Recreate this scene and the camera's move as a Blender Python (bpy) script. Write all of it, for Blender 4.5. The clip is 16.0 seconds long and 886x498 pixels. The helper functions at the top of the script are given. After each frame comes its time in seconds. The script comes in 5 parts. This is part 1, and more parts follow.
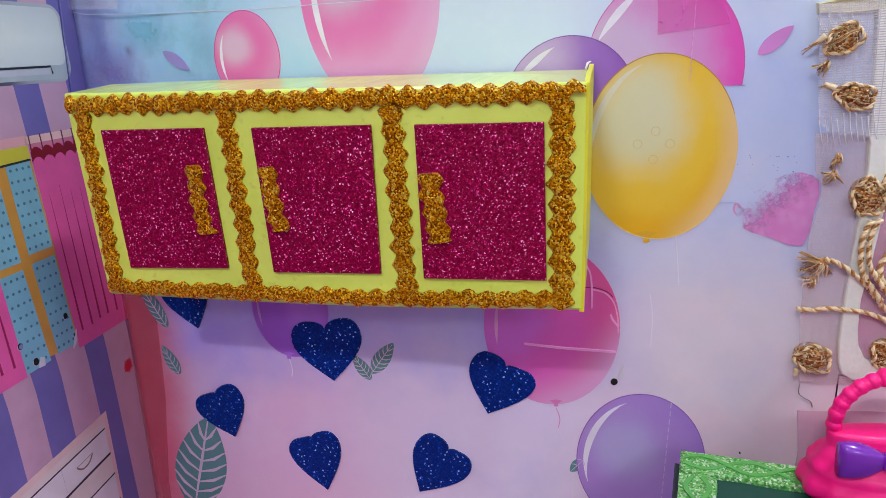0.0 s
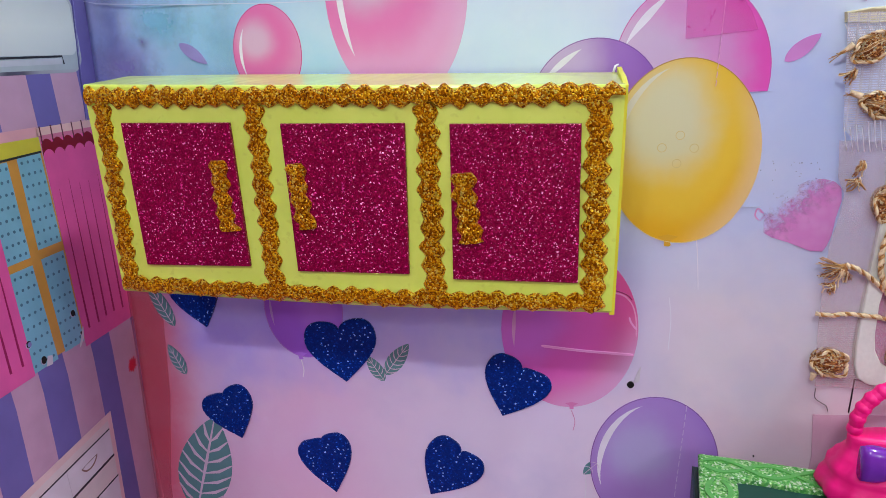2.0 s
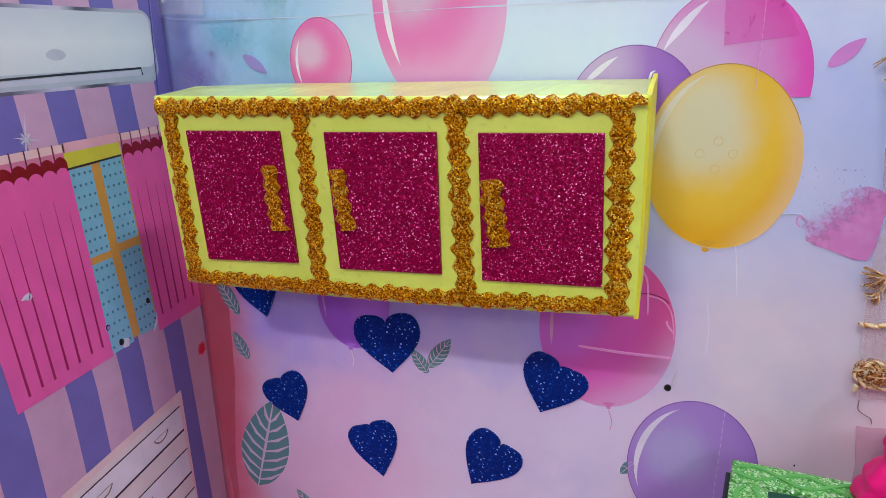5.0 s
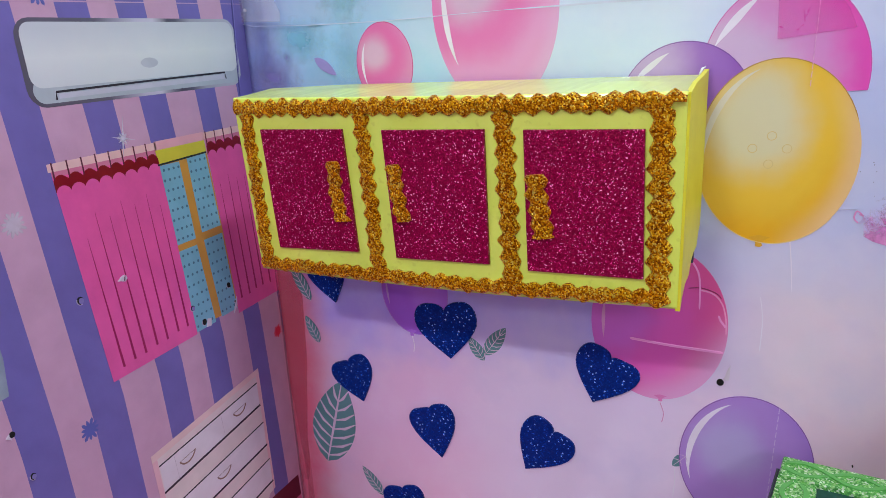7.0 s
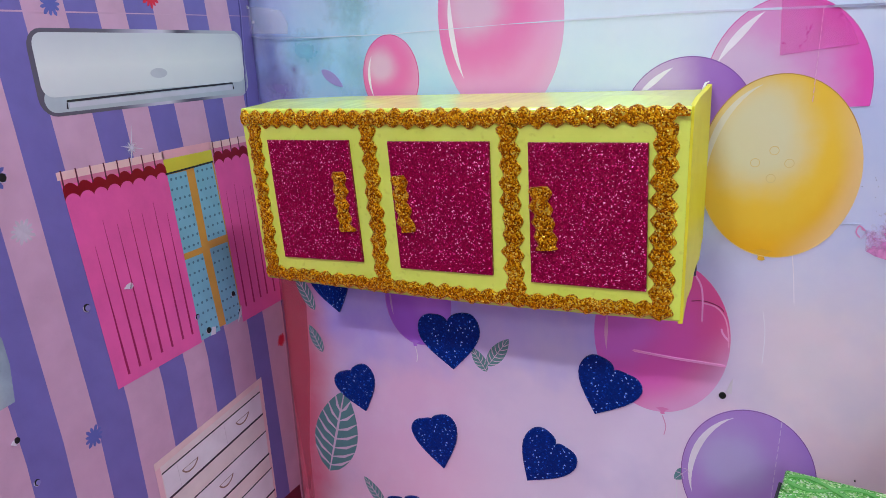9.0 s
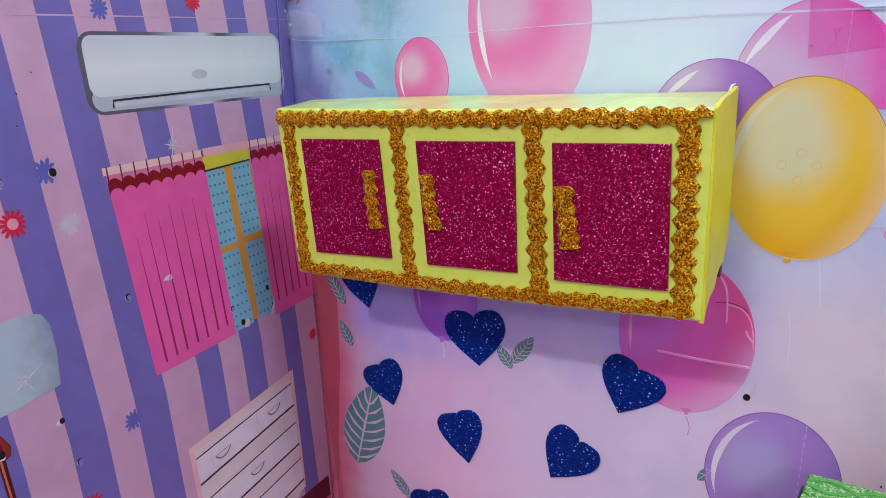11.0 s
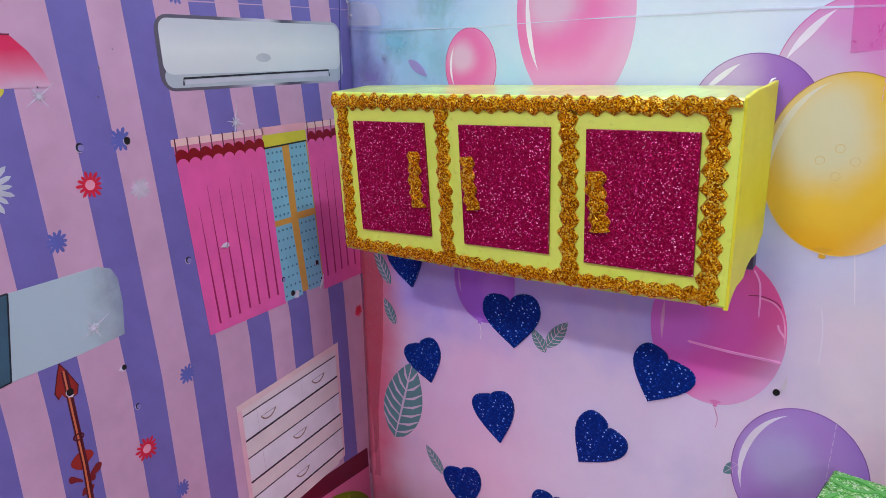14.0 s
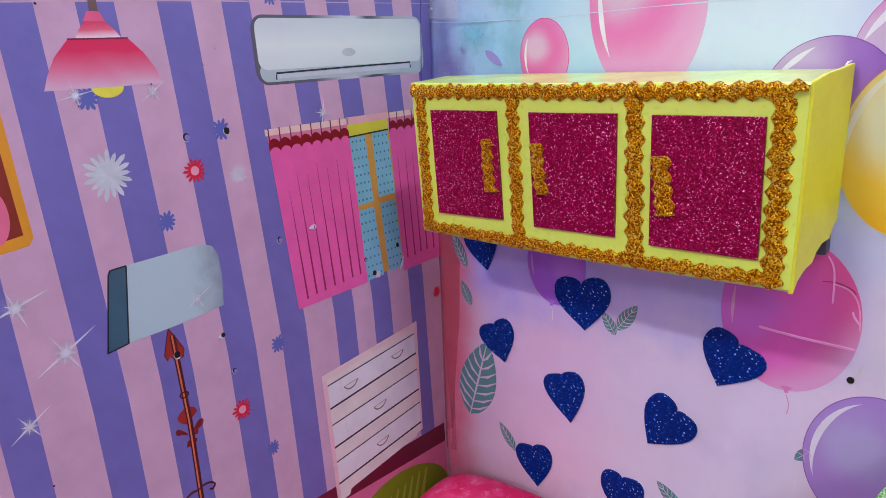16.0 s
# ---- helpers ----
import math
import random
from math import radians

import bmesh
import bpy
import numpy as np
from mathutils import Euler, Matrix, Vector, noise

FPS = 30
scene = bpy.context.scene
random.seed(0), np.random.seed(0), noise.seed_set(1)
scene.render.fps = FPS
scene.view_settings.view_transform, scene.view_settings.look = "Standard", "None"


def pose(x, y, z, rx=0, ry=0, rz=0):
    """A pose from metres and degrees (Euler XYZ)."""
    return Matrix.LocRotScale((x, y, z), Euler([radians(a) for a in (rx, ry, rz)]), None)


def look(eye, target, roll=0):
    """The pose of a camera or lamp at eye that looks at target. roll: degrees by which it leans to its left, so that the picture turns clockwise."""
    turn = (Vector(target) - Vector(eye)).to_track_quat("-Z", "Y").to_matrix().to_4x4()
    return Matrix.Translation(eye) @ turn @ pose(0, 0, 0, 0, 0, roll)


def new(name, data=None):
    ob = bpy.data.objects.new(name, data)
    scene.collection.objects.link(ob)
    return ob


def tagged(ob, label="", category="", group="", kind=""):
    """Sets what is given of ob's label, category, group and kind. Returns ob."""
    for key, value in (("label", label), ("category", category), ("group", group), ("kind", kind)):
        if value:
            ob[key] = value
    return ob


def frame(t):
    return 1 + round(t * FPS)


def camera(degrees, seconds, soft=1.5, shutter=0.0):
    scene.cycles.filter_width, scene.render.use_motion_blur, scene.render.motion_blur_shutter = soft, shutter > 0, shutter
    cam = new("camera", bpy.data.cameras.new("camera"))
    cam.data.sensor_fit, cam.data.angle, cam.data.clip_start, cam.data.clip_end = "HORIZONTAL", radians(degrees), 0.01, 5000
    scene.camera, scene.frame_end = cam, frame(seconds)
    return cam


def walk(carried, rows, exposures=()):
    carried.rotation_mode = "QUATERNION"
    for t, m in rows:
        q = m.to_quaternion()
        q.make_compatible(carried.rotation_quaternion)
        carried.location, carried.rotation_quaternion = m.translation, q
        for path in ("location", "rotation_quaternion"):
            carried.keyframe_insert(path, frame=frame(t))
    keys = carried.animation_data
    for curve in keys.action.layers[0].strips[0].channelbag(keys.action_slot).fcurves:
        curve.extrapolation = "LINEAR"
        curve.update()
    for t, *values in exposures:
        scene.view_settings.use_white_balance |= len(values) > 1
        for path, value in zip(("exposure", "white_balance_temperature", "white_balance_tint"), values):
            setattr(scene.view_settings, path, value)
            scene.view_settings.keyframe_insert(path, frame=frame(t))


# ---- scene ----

















from mathutils import geometry

cam = camera(66.00, 16.0, soft=0.8)
PATH = [
    (0, (0.27543, -0.35171, 0.38092), (-0.0777, 1.5375, -0.1725), -3.762),
    (0.5, (0.26163, -0.35401, 0.38460), (-0.0837, 1.5400, -0.1573), -3.395),
    (1, (0.25411, -0.35361, 0.38379), (-0.0653, 1.5422, -0.1673), -2.984),
    (1.5, (0.25282, -0.35344, 0.38316), (-0.0514, 1.5455, -0.1658), -2.676),
    (2, (0.25132, -0.35252, 0.38130), (-0.0302, 1.5482, -0.1738), -2.361),
    (2.5, (0.25037, -0.35309, 0.38149), (-0.0187, 1.5500, -0.1717), -2.353),
    (3, (0.25349, -0.35444, 0.38413), (-0.0391, 1.5471, -0.1622), -2.472),
    (3.5, (0.25697, -0.35564, 0.38540), (-0.0814, 1.5365, -0.1673), -2.886),
    (6, (0.29441, -0.36911, 0.39174), (-0.3874, 1.4224, -0.1788), -4.028),
    (6.5, (0.29987, -0.37266, 0.39226), (-0.4523, 1.3914, -0.1755), -4.625),
    (7, (0.30050, -0.37255, 0.39126), (-0.4619, 1.3880, -0.1738), -4.677),
    (7.5, (0.30049, -0.37405, 0.39203), (-0.4645, 1.3906, -0.1565), -4.486),
    (8, (0.29988, -0.37471, 0.39116), (-0.4622, 1.3948, -0.1456), -4.184),
    (8.5, (0.30038, -0.37477, 0.39168), (-0.4641, 1.3936, -0.1453), -4.126),
    (9, (0.30060, -0.37519, 0.39168), (-0.4696, 1.3921, -0.1407), -4.191),
    (11.5, (0.31258, -0.38458, 0.39155), (-0.5880, 1.3257, -0.1221), -3.880),
    (12, (0.31695, -0.38752, 0.38955), (-0.6179, 1.3086, -0.1095), -3.479),
    (12.5, (0.31996, -0.38788, 0.38680), (-0.6324, 1.2995, -0.1089), -3.039),
    (13, (0.32171, -0.38967, 0.38619), (-0.6482, 1.2897, -0.1025), -2.916),
    (13.5, (0.32685, -0.39132, 0.38651), (-0.6763, 1.2658, -0.1112), -3.020),
    (14, (0.32955, -0.39285, 0.38358), (-0.6938, 1.2488, -0.1241), -2.622),
    (14.5, (0.33488, -0.39504, 0.38322), (-0.7381, 1.2161, -0.1198), -2.613),
    (15, (0.34032, -0.39763, 0.38297), (-0.7882, 1.1717, -0.1304), -2.909),
    (15.5, (0.34521, -0.40171, 0.38505), (-0.8347, 1.1289, -0.1299), -3.315),
    (16, (0.34981, -0.40452, 0.38421), (-0.8828, 1.0810, -0.1391), -3.936),
]
walk(cam, [(t, look(eye, target, roll)) for t, eye, target, roll in PATH], [(0, -0.11), (9, -0.08), (13.5, -0.05), (16, 0.02)])

# ---- light ----
world = bpy.data.worlds.new("room_dark")
world.use_nodes = True
world.node_tree.nodes["Background"].inputs[0].default_value = (0.9, 0.92, 1.0, 1)
world.node_tree.nodes["Background"].inputs[1].default_value = 0.05
scene.world = world


def lamp(name, at, target, length, width, watts, colour):
    data = bpy.data.lights.new(name, "AREA")
    data.shape, data.size, data.size_y, data.energy, data.color = "RECTANGLE", length, width, watts, colour
    ob = new(name, data)
    ob.matrix_world = look(at, target)
    return ob


LAMP_FRONT, LAMP_SIDE, LAMP_FILL = (-0.22, -2.15, 2.12), (1.02, -0.22, 2.12), (1.30, -3.5, 1.96)
LONG_FRONT, LONG_SIDE, LONG_FAR = 0.45, 0.65, 1.2
lamp("front_lamp_light", LAMP_FRONT, (-0.20, -0.07, 0.27), LONG_FRONT, 0.10, 25.0, (0.985, 0.995, 1.0))
lamp("side_lamp_light", LAMP_SIDE, (0.02, -0.21, 0.3), LONG_SIDE, 0.10, 24.0, (0.875, 0.955, 1.0))
# Fill light, added to lift the shade under the cabinet and the left wall.
lamp("far_fill_light", LAMP_FILL, (0.35, -0.07, 0.27), LONG_FAR, 0.30, 32.5, (0.985, 0.995, 1.0))


# ---- materials ----
def lin(r, g, b):
    """A linear colour from 0 to 255 values."""
    return tuple((v / 255 / 12.92 if v <= 10 else ((v / 255 + 0.055) / 1.055) ** 2.4) for v in (r, g, b)) + (1.0,)


class Nodes:
    """A short way to wire a node material."""

    def __init__(self, name):
        self.mat = bpy.data.materials.new(name)
        self.mat.use_nodes = True
        self.tree = self.mat.node_tree
        self.shader = self.tree.nodes["Principled BSDF"]
        self.out = self.tree.nodes["Material Output"]

    def add(self, kind, operation="", data_type="", blend_type="", interpolation_type=""):
        node = self.tree.nodes.new(kind)
        if operation:
            node.operation = operation
        if data_type:
            node.data_type = data_type
        if blend_type:
            node.blend_type = blend_type
        if interpolation_type:
            node.interpolation_type = interpolation_type
        return node

    def wire(self, a, b):
        self.tree.links.new(a, b)

    def coords(self):
        return self.add("ShaderNodeTexCoord").outputs["Object"]

    def noise(self, scale, detail=4.0, rough=0.55, vector=None):
        n = self.add("ShaderNodeTexNoise")
        n.inputs["Scale"].default_value, n.inputs["Detail"].default_value, n.inputs["Roughness"].default_value = scale, detail, rough
        self.wire(vector or self.coords(), n.inputs["Vector"])
        return n

    def mix(self, fac, a, b, how="MIX"):
        m = self.add("ShaderNodeMix", data_type="RGBA", blend_type=how)
        for socket, value in ((m.inputs["Factor"], fac), (m.inputs[6], a), (m.inputs[7], b)):
            if isinstance(value, (int, float, tuple)):
                socket.default_value = value
            else:
                self.wire(value, socket)
        return m.outputs[2]

    def span(self, value, lo, hi, to_lo=0.0, to_hi=1.0, smooth=False):
        m = self.add("ShaderNodeMapRange", interpolation_type="SMOOTHSTEP" if smooth else "LINEAR")
        self.wire(value, m.inputs["Value"])
        for key, v in (("From Min", lo), ("From Max", hi), ("To Min", to_lo), ("To Max", to_hi)):
            m.inputs[key].default_value = v
        return m.outputs["Result"]

    def ramp(self, fac, stops, ease="LINEAR"):
        r = self.add("ShaderNodeValToRGB")
        r.color_ramp.interpolation = ease
        while len(r.color_ramp.elements) < len(stops):
            r.color_ramp.elements.new(0.5)
        for e, (p, c) in zip(r.color_ramp.elements, stops):
            e.position, e.color = p, c
        self.wire(fac, r.inputs[0])
        return r.outputs["Color"]

    def math(self, op, a, b=None):
        m = self.add("ShaderNodeMath", operation=op)
        for i, v in enumerate((a, b)):
            if v is None:
                continue
            if isinstance(v, (int, float)):
                m.inputs[i].default_value = v
            else:
                self.wire(v, m.inputs[i])
        return m.outputs[0]

    def bump(self, height, strength, distance):
        b = self.add("ShaderNodeBump")
        b.inputs["Strength"].default_value, b.inputs["Distance"].default_value = strength, distance
        self.wire(height, b.inputs["Height"])
        self.wire(b.outputs["Normal"], self.shader.inputs["Normal"])

    def finish(self, colour, rough=0.5, metal=0.0, coat=0.0, spec=0.5):
        if isinstance(colour, tuple):
            self.shader.inputs["Base Color"].default_value = colour
        else:
            self.wire(colour, self.shader.inputs["Base Color"])
        for key, v in (("Roughness", rough), ("Metallic", metal), ("Coat Weight", coat), ("Specular IOR Level", spec)):
            if isinstance(v, (int, float)):
                self.shader.inputs[key].default_value = v
            else:
                self.wire(v, self.shader.inputs[key])
        self.shader.inputs["Coat Roughness"].default_value = 0.12
        return self.mat


PAPERS = {}


def paper(r, g, b, rough=0.42, coat=0.12, mottle=0.045):
    """Printed paper under a clear film: an even ink with faint blotches, grain and waviness."""
    key = (r, g, b, rough, coat, mottle)
    if key not in PAPERS:
        n = Nodes("printed_paper")
        blotch = n.noise(55, 3)
        grain = n.noise(900, 2)
        base = lin(r, g, b)
        dark = tuple(v * (1 - 2.2 * mottle) for v in base[:3]) + (1,)
        light = tuple(min(1, v * (1 + mottle)) for v in base[:3]) + (1,)
        col = n.mix(n.span(blotch.outputs["Fac"], 0.3, 0.7), dark, light)
        col = n.mix(n.span(grain.outputs["Fac"], 0.35, 0.65, 0.0, 0.25), col, base)
        n.bump(blotch.outputs["Fac"], 0.12, 0.002)
        PAPERS[key] = n.finish(col, rough, 0, coat, 0.35)
    return PAPERS[key]


def shaded_paper(name, stops, centre, radii, rough=0.36, coat=0.15, fade=None):
    """A printed ball: rings of ink round a pale spot. fade: the way in which the ink pales, the ball's radii, how much, into which ink, from where on."""
    n = Nodes(name)
    sep = n.add("ShaderNodeSeparateXYZ")
    n.wire(n.coords(), sep.inputs[0])
    dx = n.math("DIVIDE", n.math("SUBTRACT", sep.outputs["X"], centre[0]), radii[0])
    dz = n.math("DIVIDE", n.math("SUBTRACT", sep.outputs["Z"], centre[1]), radii[1])
    d = n.math("SQRT", n.math("ADD", n.math("MULTIPLY", dx, dx), n.math("MULTIPLY", dz, dz)))
    wob = n.noise(40, 3)
    d = n.math("ADD", d, n.span(wob.outputs["Fac"], 0.3, 0.7, -0.06, 0.06))
    n.bump(wob.outputs["Fac"], 0.08, 0.002)
    if fade:
        fx, fz, rx, rz, much, pale, knee = fade
        ex, ez = n.math("DIVIDE", sep.outputs["X"], rx / 1000), n.math("DIVIDE", sep.outputs["Z"], rz / 1000)
        e = n.math("SQRT", n.math("ADD", n.math("MULTIPLY", ex, ex), n.math("MULTIPLY", ez, ez)))
        way = n.math("ADD", n.math("MULTIPLY", ex, fx), n.math("MULTIPLY", ez, fz))
        thin = n.math("MULTIPLY", n.span(e, knee, 1.0, smooth=True), n.span(way, 0.2, 0.95, smooth=True))
        return n.finish(n.mix(n.span(thin, 0.0, 1.0, 0.0, much), n.ramp(d, stops, "EASE"), lin(*pale)), rough, 0, coat, 0.35)
    return n.finish(n.ramp(d, stops, "EASE"), rough, 0, coat, 0.35)


def banded_paper(name, stops, lo, hi):
    """Ink that runs from one colour to the next up the wall."""
    n = Nodes(name)
    sep = n.add("ShaderNodeSeparateXYZ")
    n.wire(n.coords(), sep.inputs[0])
    wob = n.noise(60, 3)
    v = n.math("ADD", n.span(sep.outputs["Z"], lo, hi), n.span(wob.outputs["Fac"], 0.3, 0.7, -0.05, 0.05))
    return n.finish(n.ramp(v, stops), 0.42, 0, 0.12, 0.35)


def wall_print():
    """The watercolour sky of the far wall: four upright washes side by side."""
    n = Nodes("watercolour_paper")
    where = n.coords()
    soft = n.noise(9, 4, 0.6, where)
    fine = n.noise(34, 5, 0.6, where)
    sep = n.add("ShaderNodeSeparateXYZ")
    n.wire(where, sep.inputs[0])
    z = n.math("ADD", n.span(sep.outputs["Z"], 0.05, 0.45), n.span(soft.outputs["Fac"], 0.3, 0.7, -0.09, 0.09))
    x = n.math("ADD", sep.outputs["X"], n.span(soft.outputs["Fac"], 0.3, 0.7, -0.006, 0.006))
    # Violet stops at 0.46 put the cabinet's bluish shade into the print.
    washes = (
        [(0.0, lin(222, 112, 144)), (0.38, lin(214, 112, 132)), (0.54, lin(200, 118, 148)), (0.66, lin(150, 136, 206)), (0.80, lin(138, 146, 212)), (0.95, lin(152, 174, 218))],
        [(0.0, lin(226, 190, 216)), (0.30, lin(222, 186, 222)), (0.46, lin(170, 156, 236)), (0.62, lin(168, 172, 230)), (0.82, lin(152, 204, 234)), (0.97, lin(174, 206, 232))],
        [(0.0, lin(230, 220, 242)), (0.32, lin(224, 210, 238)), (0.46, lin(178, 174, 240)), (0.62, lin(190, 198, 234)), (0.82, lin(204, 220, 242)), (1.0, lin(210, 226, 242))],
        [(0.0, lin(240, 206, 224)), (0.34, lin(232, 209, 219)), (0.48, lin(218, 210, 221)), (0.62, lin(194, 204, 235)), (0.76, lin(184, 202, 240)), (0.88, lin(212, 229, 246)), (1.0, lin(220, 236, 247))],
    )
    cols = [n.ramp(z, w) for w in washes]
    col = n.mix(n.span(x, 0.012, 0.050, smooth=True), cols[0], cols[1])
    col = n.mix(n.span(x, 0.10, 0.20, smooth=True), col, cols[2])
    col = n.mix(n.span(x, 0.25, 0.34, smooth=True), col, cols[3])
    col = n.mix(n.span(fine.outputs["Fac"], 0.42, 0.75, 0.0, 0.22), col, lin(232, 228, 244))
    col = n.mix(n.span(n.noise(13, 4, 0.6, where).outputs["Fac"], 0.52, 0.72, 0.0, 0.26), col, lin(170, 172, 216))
    n.bump(n.noise(14, 3, 0.5, where).outputs["Fac"], 0.25, 0.004)
    n.finish(col, 0.42, 0, 0.08, 0.3)
    n.shader.inputs["Coat Roughness"].default_value = 0.3
    return n.mat


def glitter(name, stops, scale, tilt, metal, rough, rest=0.0, depth=0.0004, sheen=0.5, bead=0.0):
    """Flakes: each cell has its own tint, the palest as painted sparkle, and leans its own way."""
    n = Nodes(name)
    where = n.coords()
    cells = n.add("ShaderNodeTexVoronoi")
    cells.inputs["Scale"].default_value = scale
    n.wire(where, cells.inputs["Vector"])
    tint = n.add("ShaderNodeSeparateColor")
    n.wire(cells.outputs["Color"], tint.inputs[0])
    lean = n.add("ShaderNodeVectorMath", operation="SUBTRACT")
    n.wire(cells.outputs["Color"], lean.inputs[0])
    lean.inputs[1].default_value = (0.5, 0.5, 0.5)
    size = n.add("ShaderNodeVectorMath", operation="SCALE")
    n.wire(lean.outputs[0], size.inputs[0])
    size.inputs["Scale"].default_value = tilt
    lumps = n.noise(scale * 0.35, 2, 0.5, where)
    b = n.add("ShaderNodeBump")
    b.inputs["Strength"].default_value, b.inputs["Distance"].default_value = 0.6, depth
    if bead:
        n.wire(n.math("ADD", lumps.outputs["Fac"], n.math("MULTIPLY", cells.outputs["Distance"], -bead)), b.inputs["Height"])
    else:
        n.wire(lumps.outputs["Fac"], b.inputs["Height"])
    total = n.add("ShaderNodeVectorMath", operation="ADD")
    n.wire(b.outputs["Normal"], total.inputs[0])
    n.wire(size.outputs[0], total.inputs[1])
    unit = n.add("ShaderNodeVectorMath", operation="NORMALIZE")
    n.wire(total.outputs[0], unit.inputs[0])
    n.wire(unit.outputs[0], n.shader.inputs["Normal"])
    col = n.ramp(tint.outputs["Green"], stops, "CONSTANT")
    shine = n.span(tint.outputs["Blue"], rest, min(1.0, rest + 0.1), 0.0, metal)
    return n.finish(col, rough, shine, 0.0, sheen)


def plain(name, colour, rough, metal=0.0, grain=300, amount=0.12, bump=0.1, coat=0.0):
    n = Nodes(name)
    tex = n.noise(grain, 4)
    dark = tuple(v * (1 - amount) for v in colour[:3]) + (1,)
    big = n.noise(grain / 12, 3)
    col = n.mix(n.span(tex.outputs["Fac"], 0.3, 0.7), dark, colour)
    col = n.mix(n.span(big.outputs["Fac"], 0.4, 0.75, 0.0, 0.35), col, dark)
    n.bump(tex.outputs["Fac"], bump, 0.001)
    return n.finish(col, rough, metal, coat)


def yellow_card(name, low, high, film):
    """Lemon paper under wrinkled clear tape."""
    n = Nodes(name)
    where = n.coords()
    big, fine = n.noise(28, 4, 0.6, where), n.noise(240, 3, 0.5, where)
    col = n.mix(n.span(big.outputs["Fac"], 0.3, 0.7), lin(*low), lin(*high))
    col = n.mix(n.span(fine.outputs["Fac"], 0.62, 0.72, 0, 0.4), col, lin(190, 204, 76))
    n.bump(big.outputs["Fac"], 0.2, 0.0015)
    n.finish(col, 0.5, 0, film, 0.35)
    n.shader.inputs["Coat Roughness"].default_value = 0.16
    return n.mat


def net(colour=(226, 224, 234), low=0.06, high=0.2, line=0.5):
    """Fine tulle: threads one way dense, the other sparse, with gaps between."""
    n = Nodes("cream_tulle")
    sep = n.add("ShaderNodeSeparateXYZ")
    n.wire(n.coords(), sep.inputs[0])
    rows = n.math("PINGPONG", n.math("MULTIPLY", sep.outputs["Z"], 1900), 1.0)
    cols = n.math("PINGPONG", n.math("MULTIPLY", sep.outputs["X"], 520), 1.0)
    thread = n.math("MAXIMUM", n.math("GREATER_THAN", rows, 0.62), n.math("GREATER_THAN", cols, 0.88))
    blot = n.noise(70, 3)
    alpha = n.math("ADD", n.math("MULTIPLY", thread, n.span(blot.outputs["Fac"], 0.3, 0.7, line * 0.3, line)), n.span(blot.outputs["Fac"], 0.3, 0.7, high, low))
    n.wire(alpha, n.shader.inputs["Alpha"])
    return n.finish(lin(*colour), 0.8)


PINK_PAPER = paper(198, 158, 184)
BLUE_PAPER = paper(112, 104, 172)
WHITE_PAPER = paper(232, 232, 238)
MAROON_PAPER = paper(128, 10, 28)
LEMON = yellow_card("lemon_paper_under_tape", (208, 230, 84), (222, 240, 102), 1.0)
# The flap's dimmer light and balloon reflection, put into a deeper yellow.
LEMON_DIM_SIDE = yellow_card("lemon_paper_dim_side", (214, 208, 36), (224, 222, 56), 0.12)
# Glitter stops: flake colours first, then pale tints that paint in the sparkle.
MAGENTA = glitter("magenta_glitter_foam", [(0.0, lin(120, 0, 48)), (0.45, lin(140, 0, 58)), (0.80, lin(160, 2, 72)), (0.92, lin(226, 58, 144)), (0.966, lin(255, 164, 212))], 1750, 0.74, 0.4, 0.3, 0.84, 0.0004, 0.12)
GOLD = glitter("gold_glitter_foam", [(0.0, lin(136, 76, 4)), (0.18, lin(182, 108, 6)), (0.46, lin(230, 164, 18)), (0.72, lin(255, 210, 52)), (0.90, lin(255, 232, 112))], 1350, 0.95, 0.9, 0.34, -0.2, 0.0016, 0.1, 1.6)
NAVY = glitter("navy_glitter_foam", [(0.0, lin(0, 36, 118)), (0.5, lin(0, 42, 128)), (0.86, lin(2, 54, 152)), (0.955, lin(40, 100, 214)), (0.983, lin(150, 188, 250))], 1250, 0.4, 0.3, 0.3, 0.88, 0.0006, 0.12)
GREEN = glitter("green_glitter_foam", [(0.0, lin(76, 156, 72)), (0.30, lin(110, 184, 90)), (0.58, lin(160, 214, 136)), (0.82, lin(230, 250, 220))], 1100, 1.0, 0.5, 0.3, 0.4, 0.001)
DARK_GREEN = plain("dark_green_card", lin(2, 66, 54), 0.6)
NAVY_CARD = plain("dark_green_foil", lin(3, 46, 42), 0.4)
HOT_PINK = plain("hot_pink_plastic", lin(255, 4, 128), 0.5, amount=0.03, bump=0.03, coat=0.05)
PURPLE = plain("purple_plastic", lin(122, 36, 172), 0.25, amount=0.05, bump=0.03, coat=0.5)
CREAM = plain("pale_cream_foam", lin(228, 230, 220), 0.6, grain=500, amount=0.08)
CORD = plain("gold_cord", lin(255, 232, 186), 0.34, 0.15, grain=900, amount=0.3, bump=0.3)
CORD_DARK = plain("bronze_thread", lin(212, 158, 88), 0.32, 0.35, grain=900, amount=0.4, bump=0.3)
BEAD = glitter("bronze_bead_cloth", [(0.0, lin(136, 80, 38)), (0.3, lin(196, 134, 72)), (0.6, lin(240, 192, 116)), (0.80, lin(255, 246, 210))], 1150, 1.1, 0.8, 0.3, 0.1, 0.0016, 0.3, 1.5)
BLACK = plain("dark_hole", lin(14, 12, 14), 0.9)
ROOM_PAINT = plain("room_paint", lin(228, 236, 250), 0.8, grain=20)
FLOOR_PAINT = plain("pink_floor_cover", lin(156, 96, 108), 0.7, grain=60)


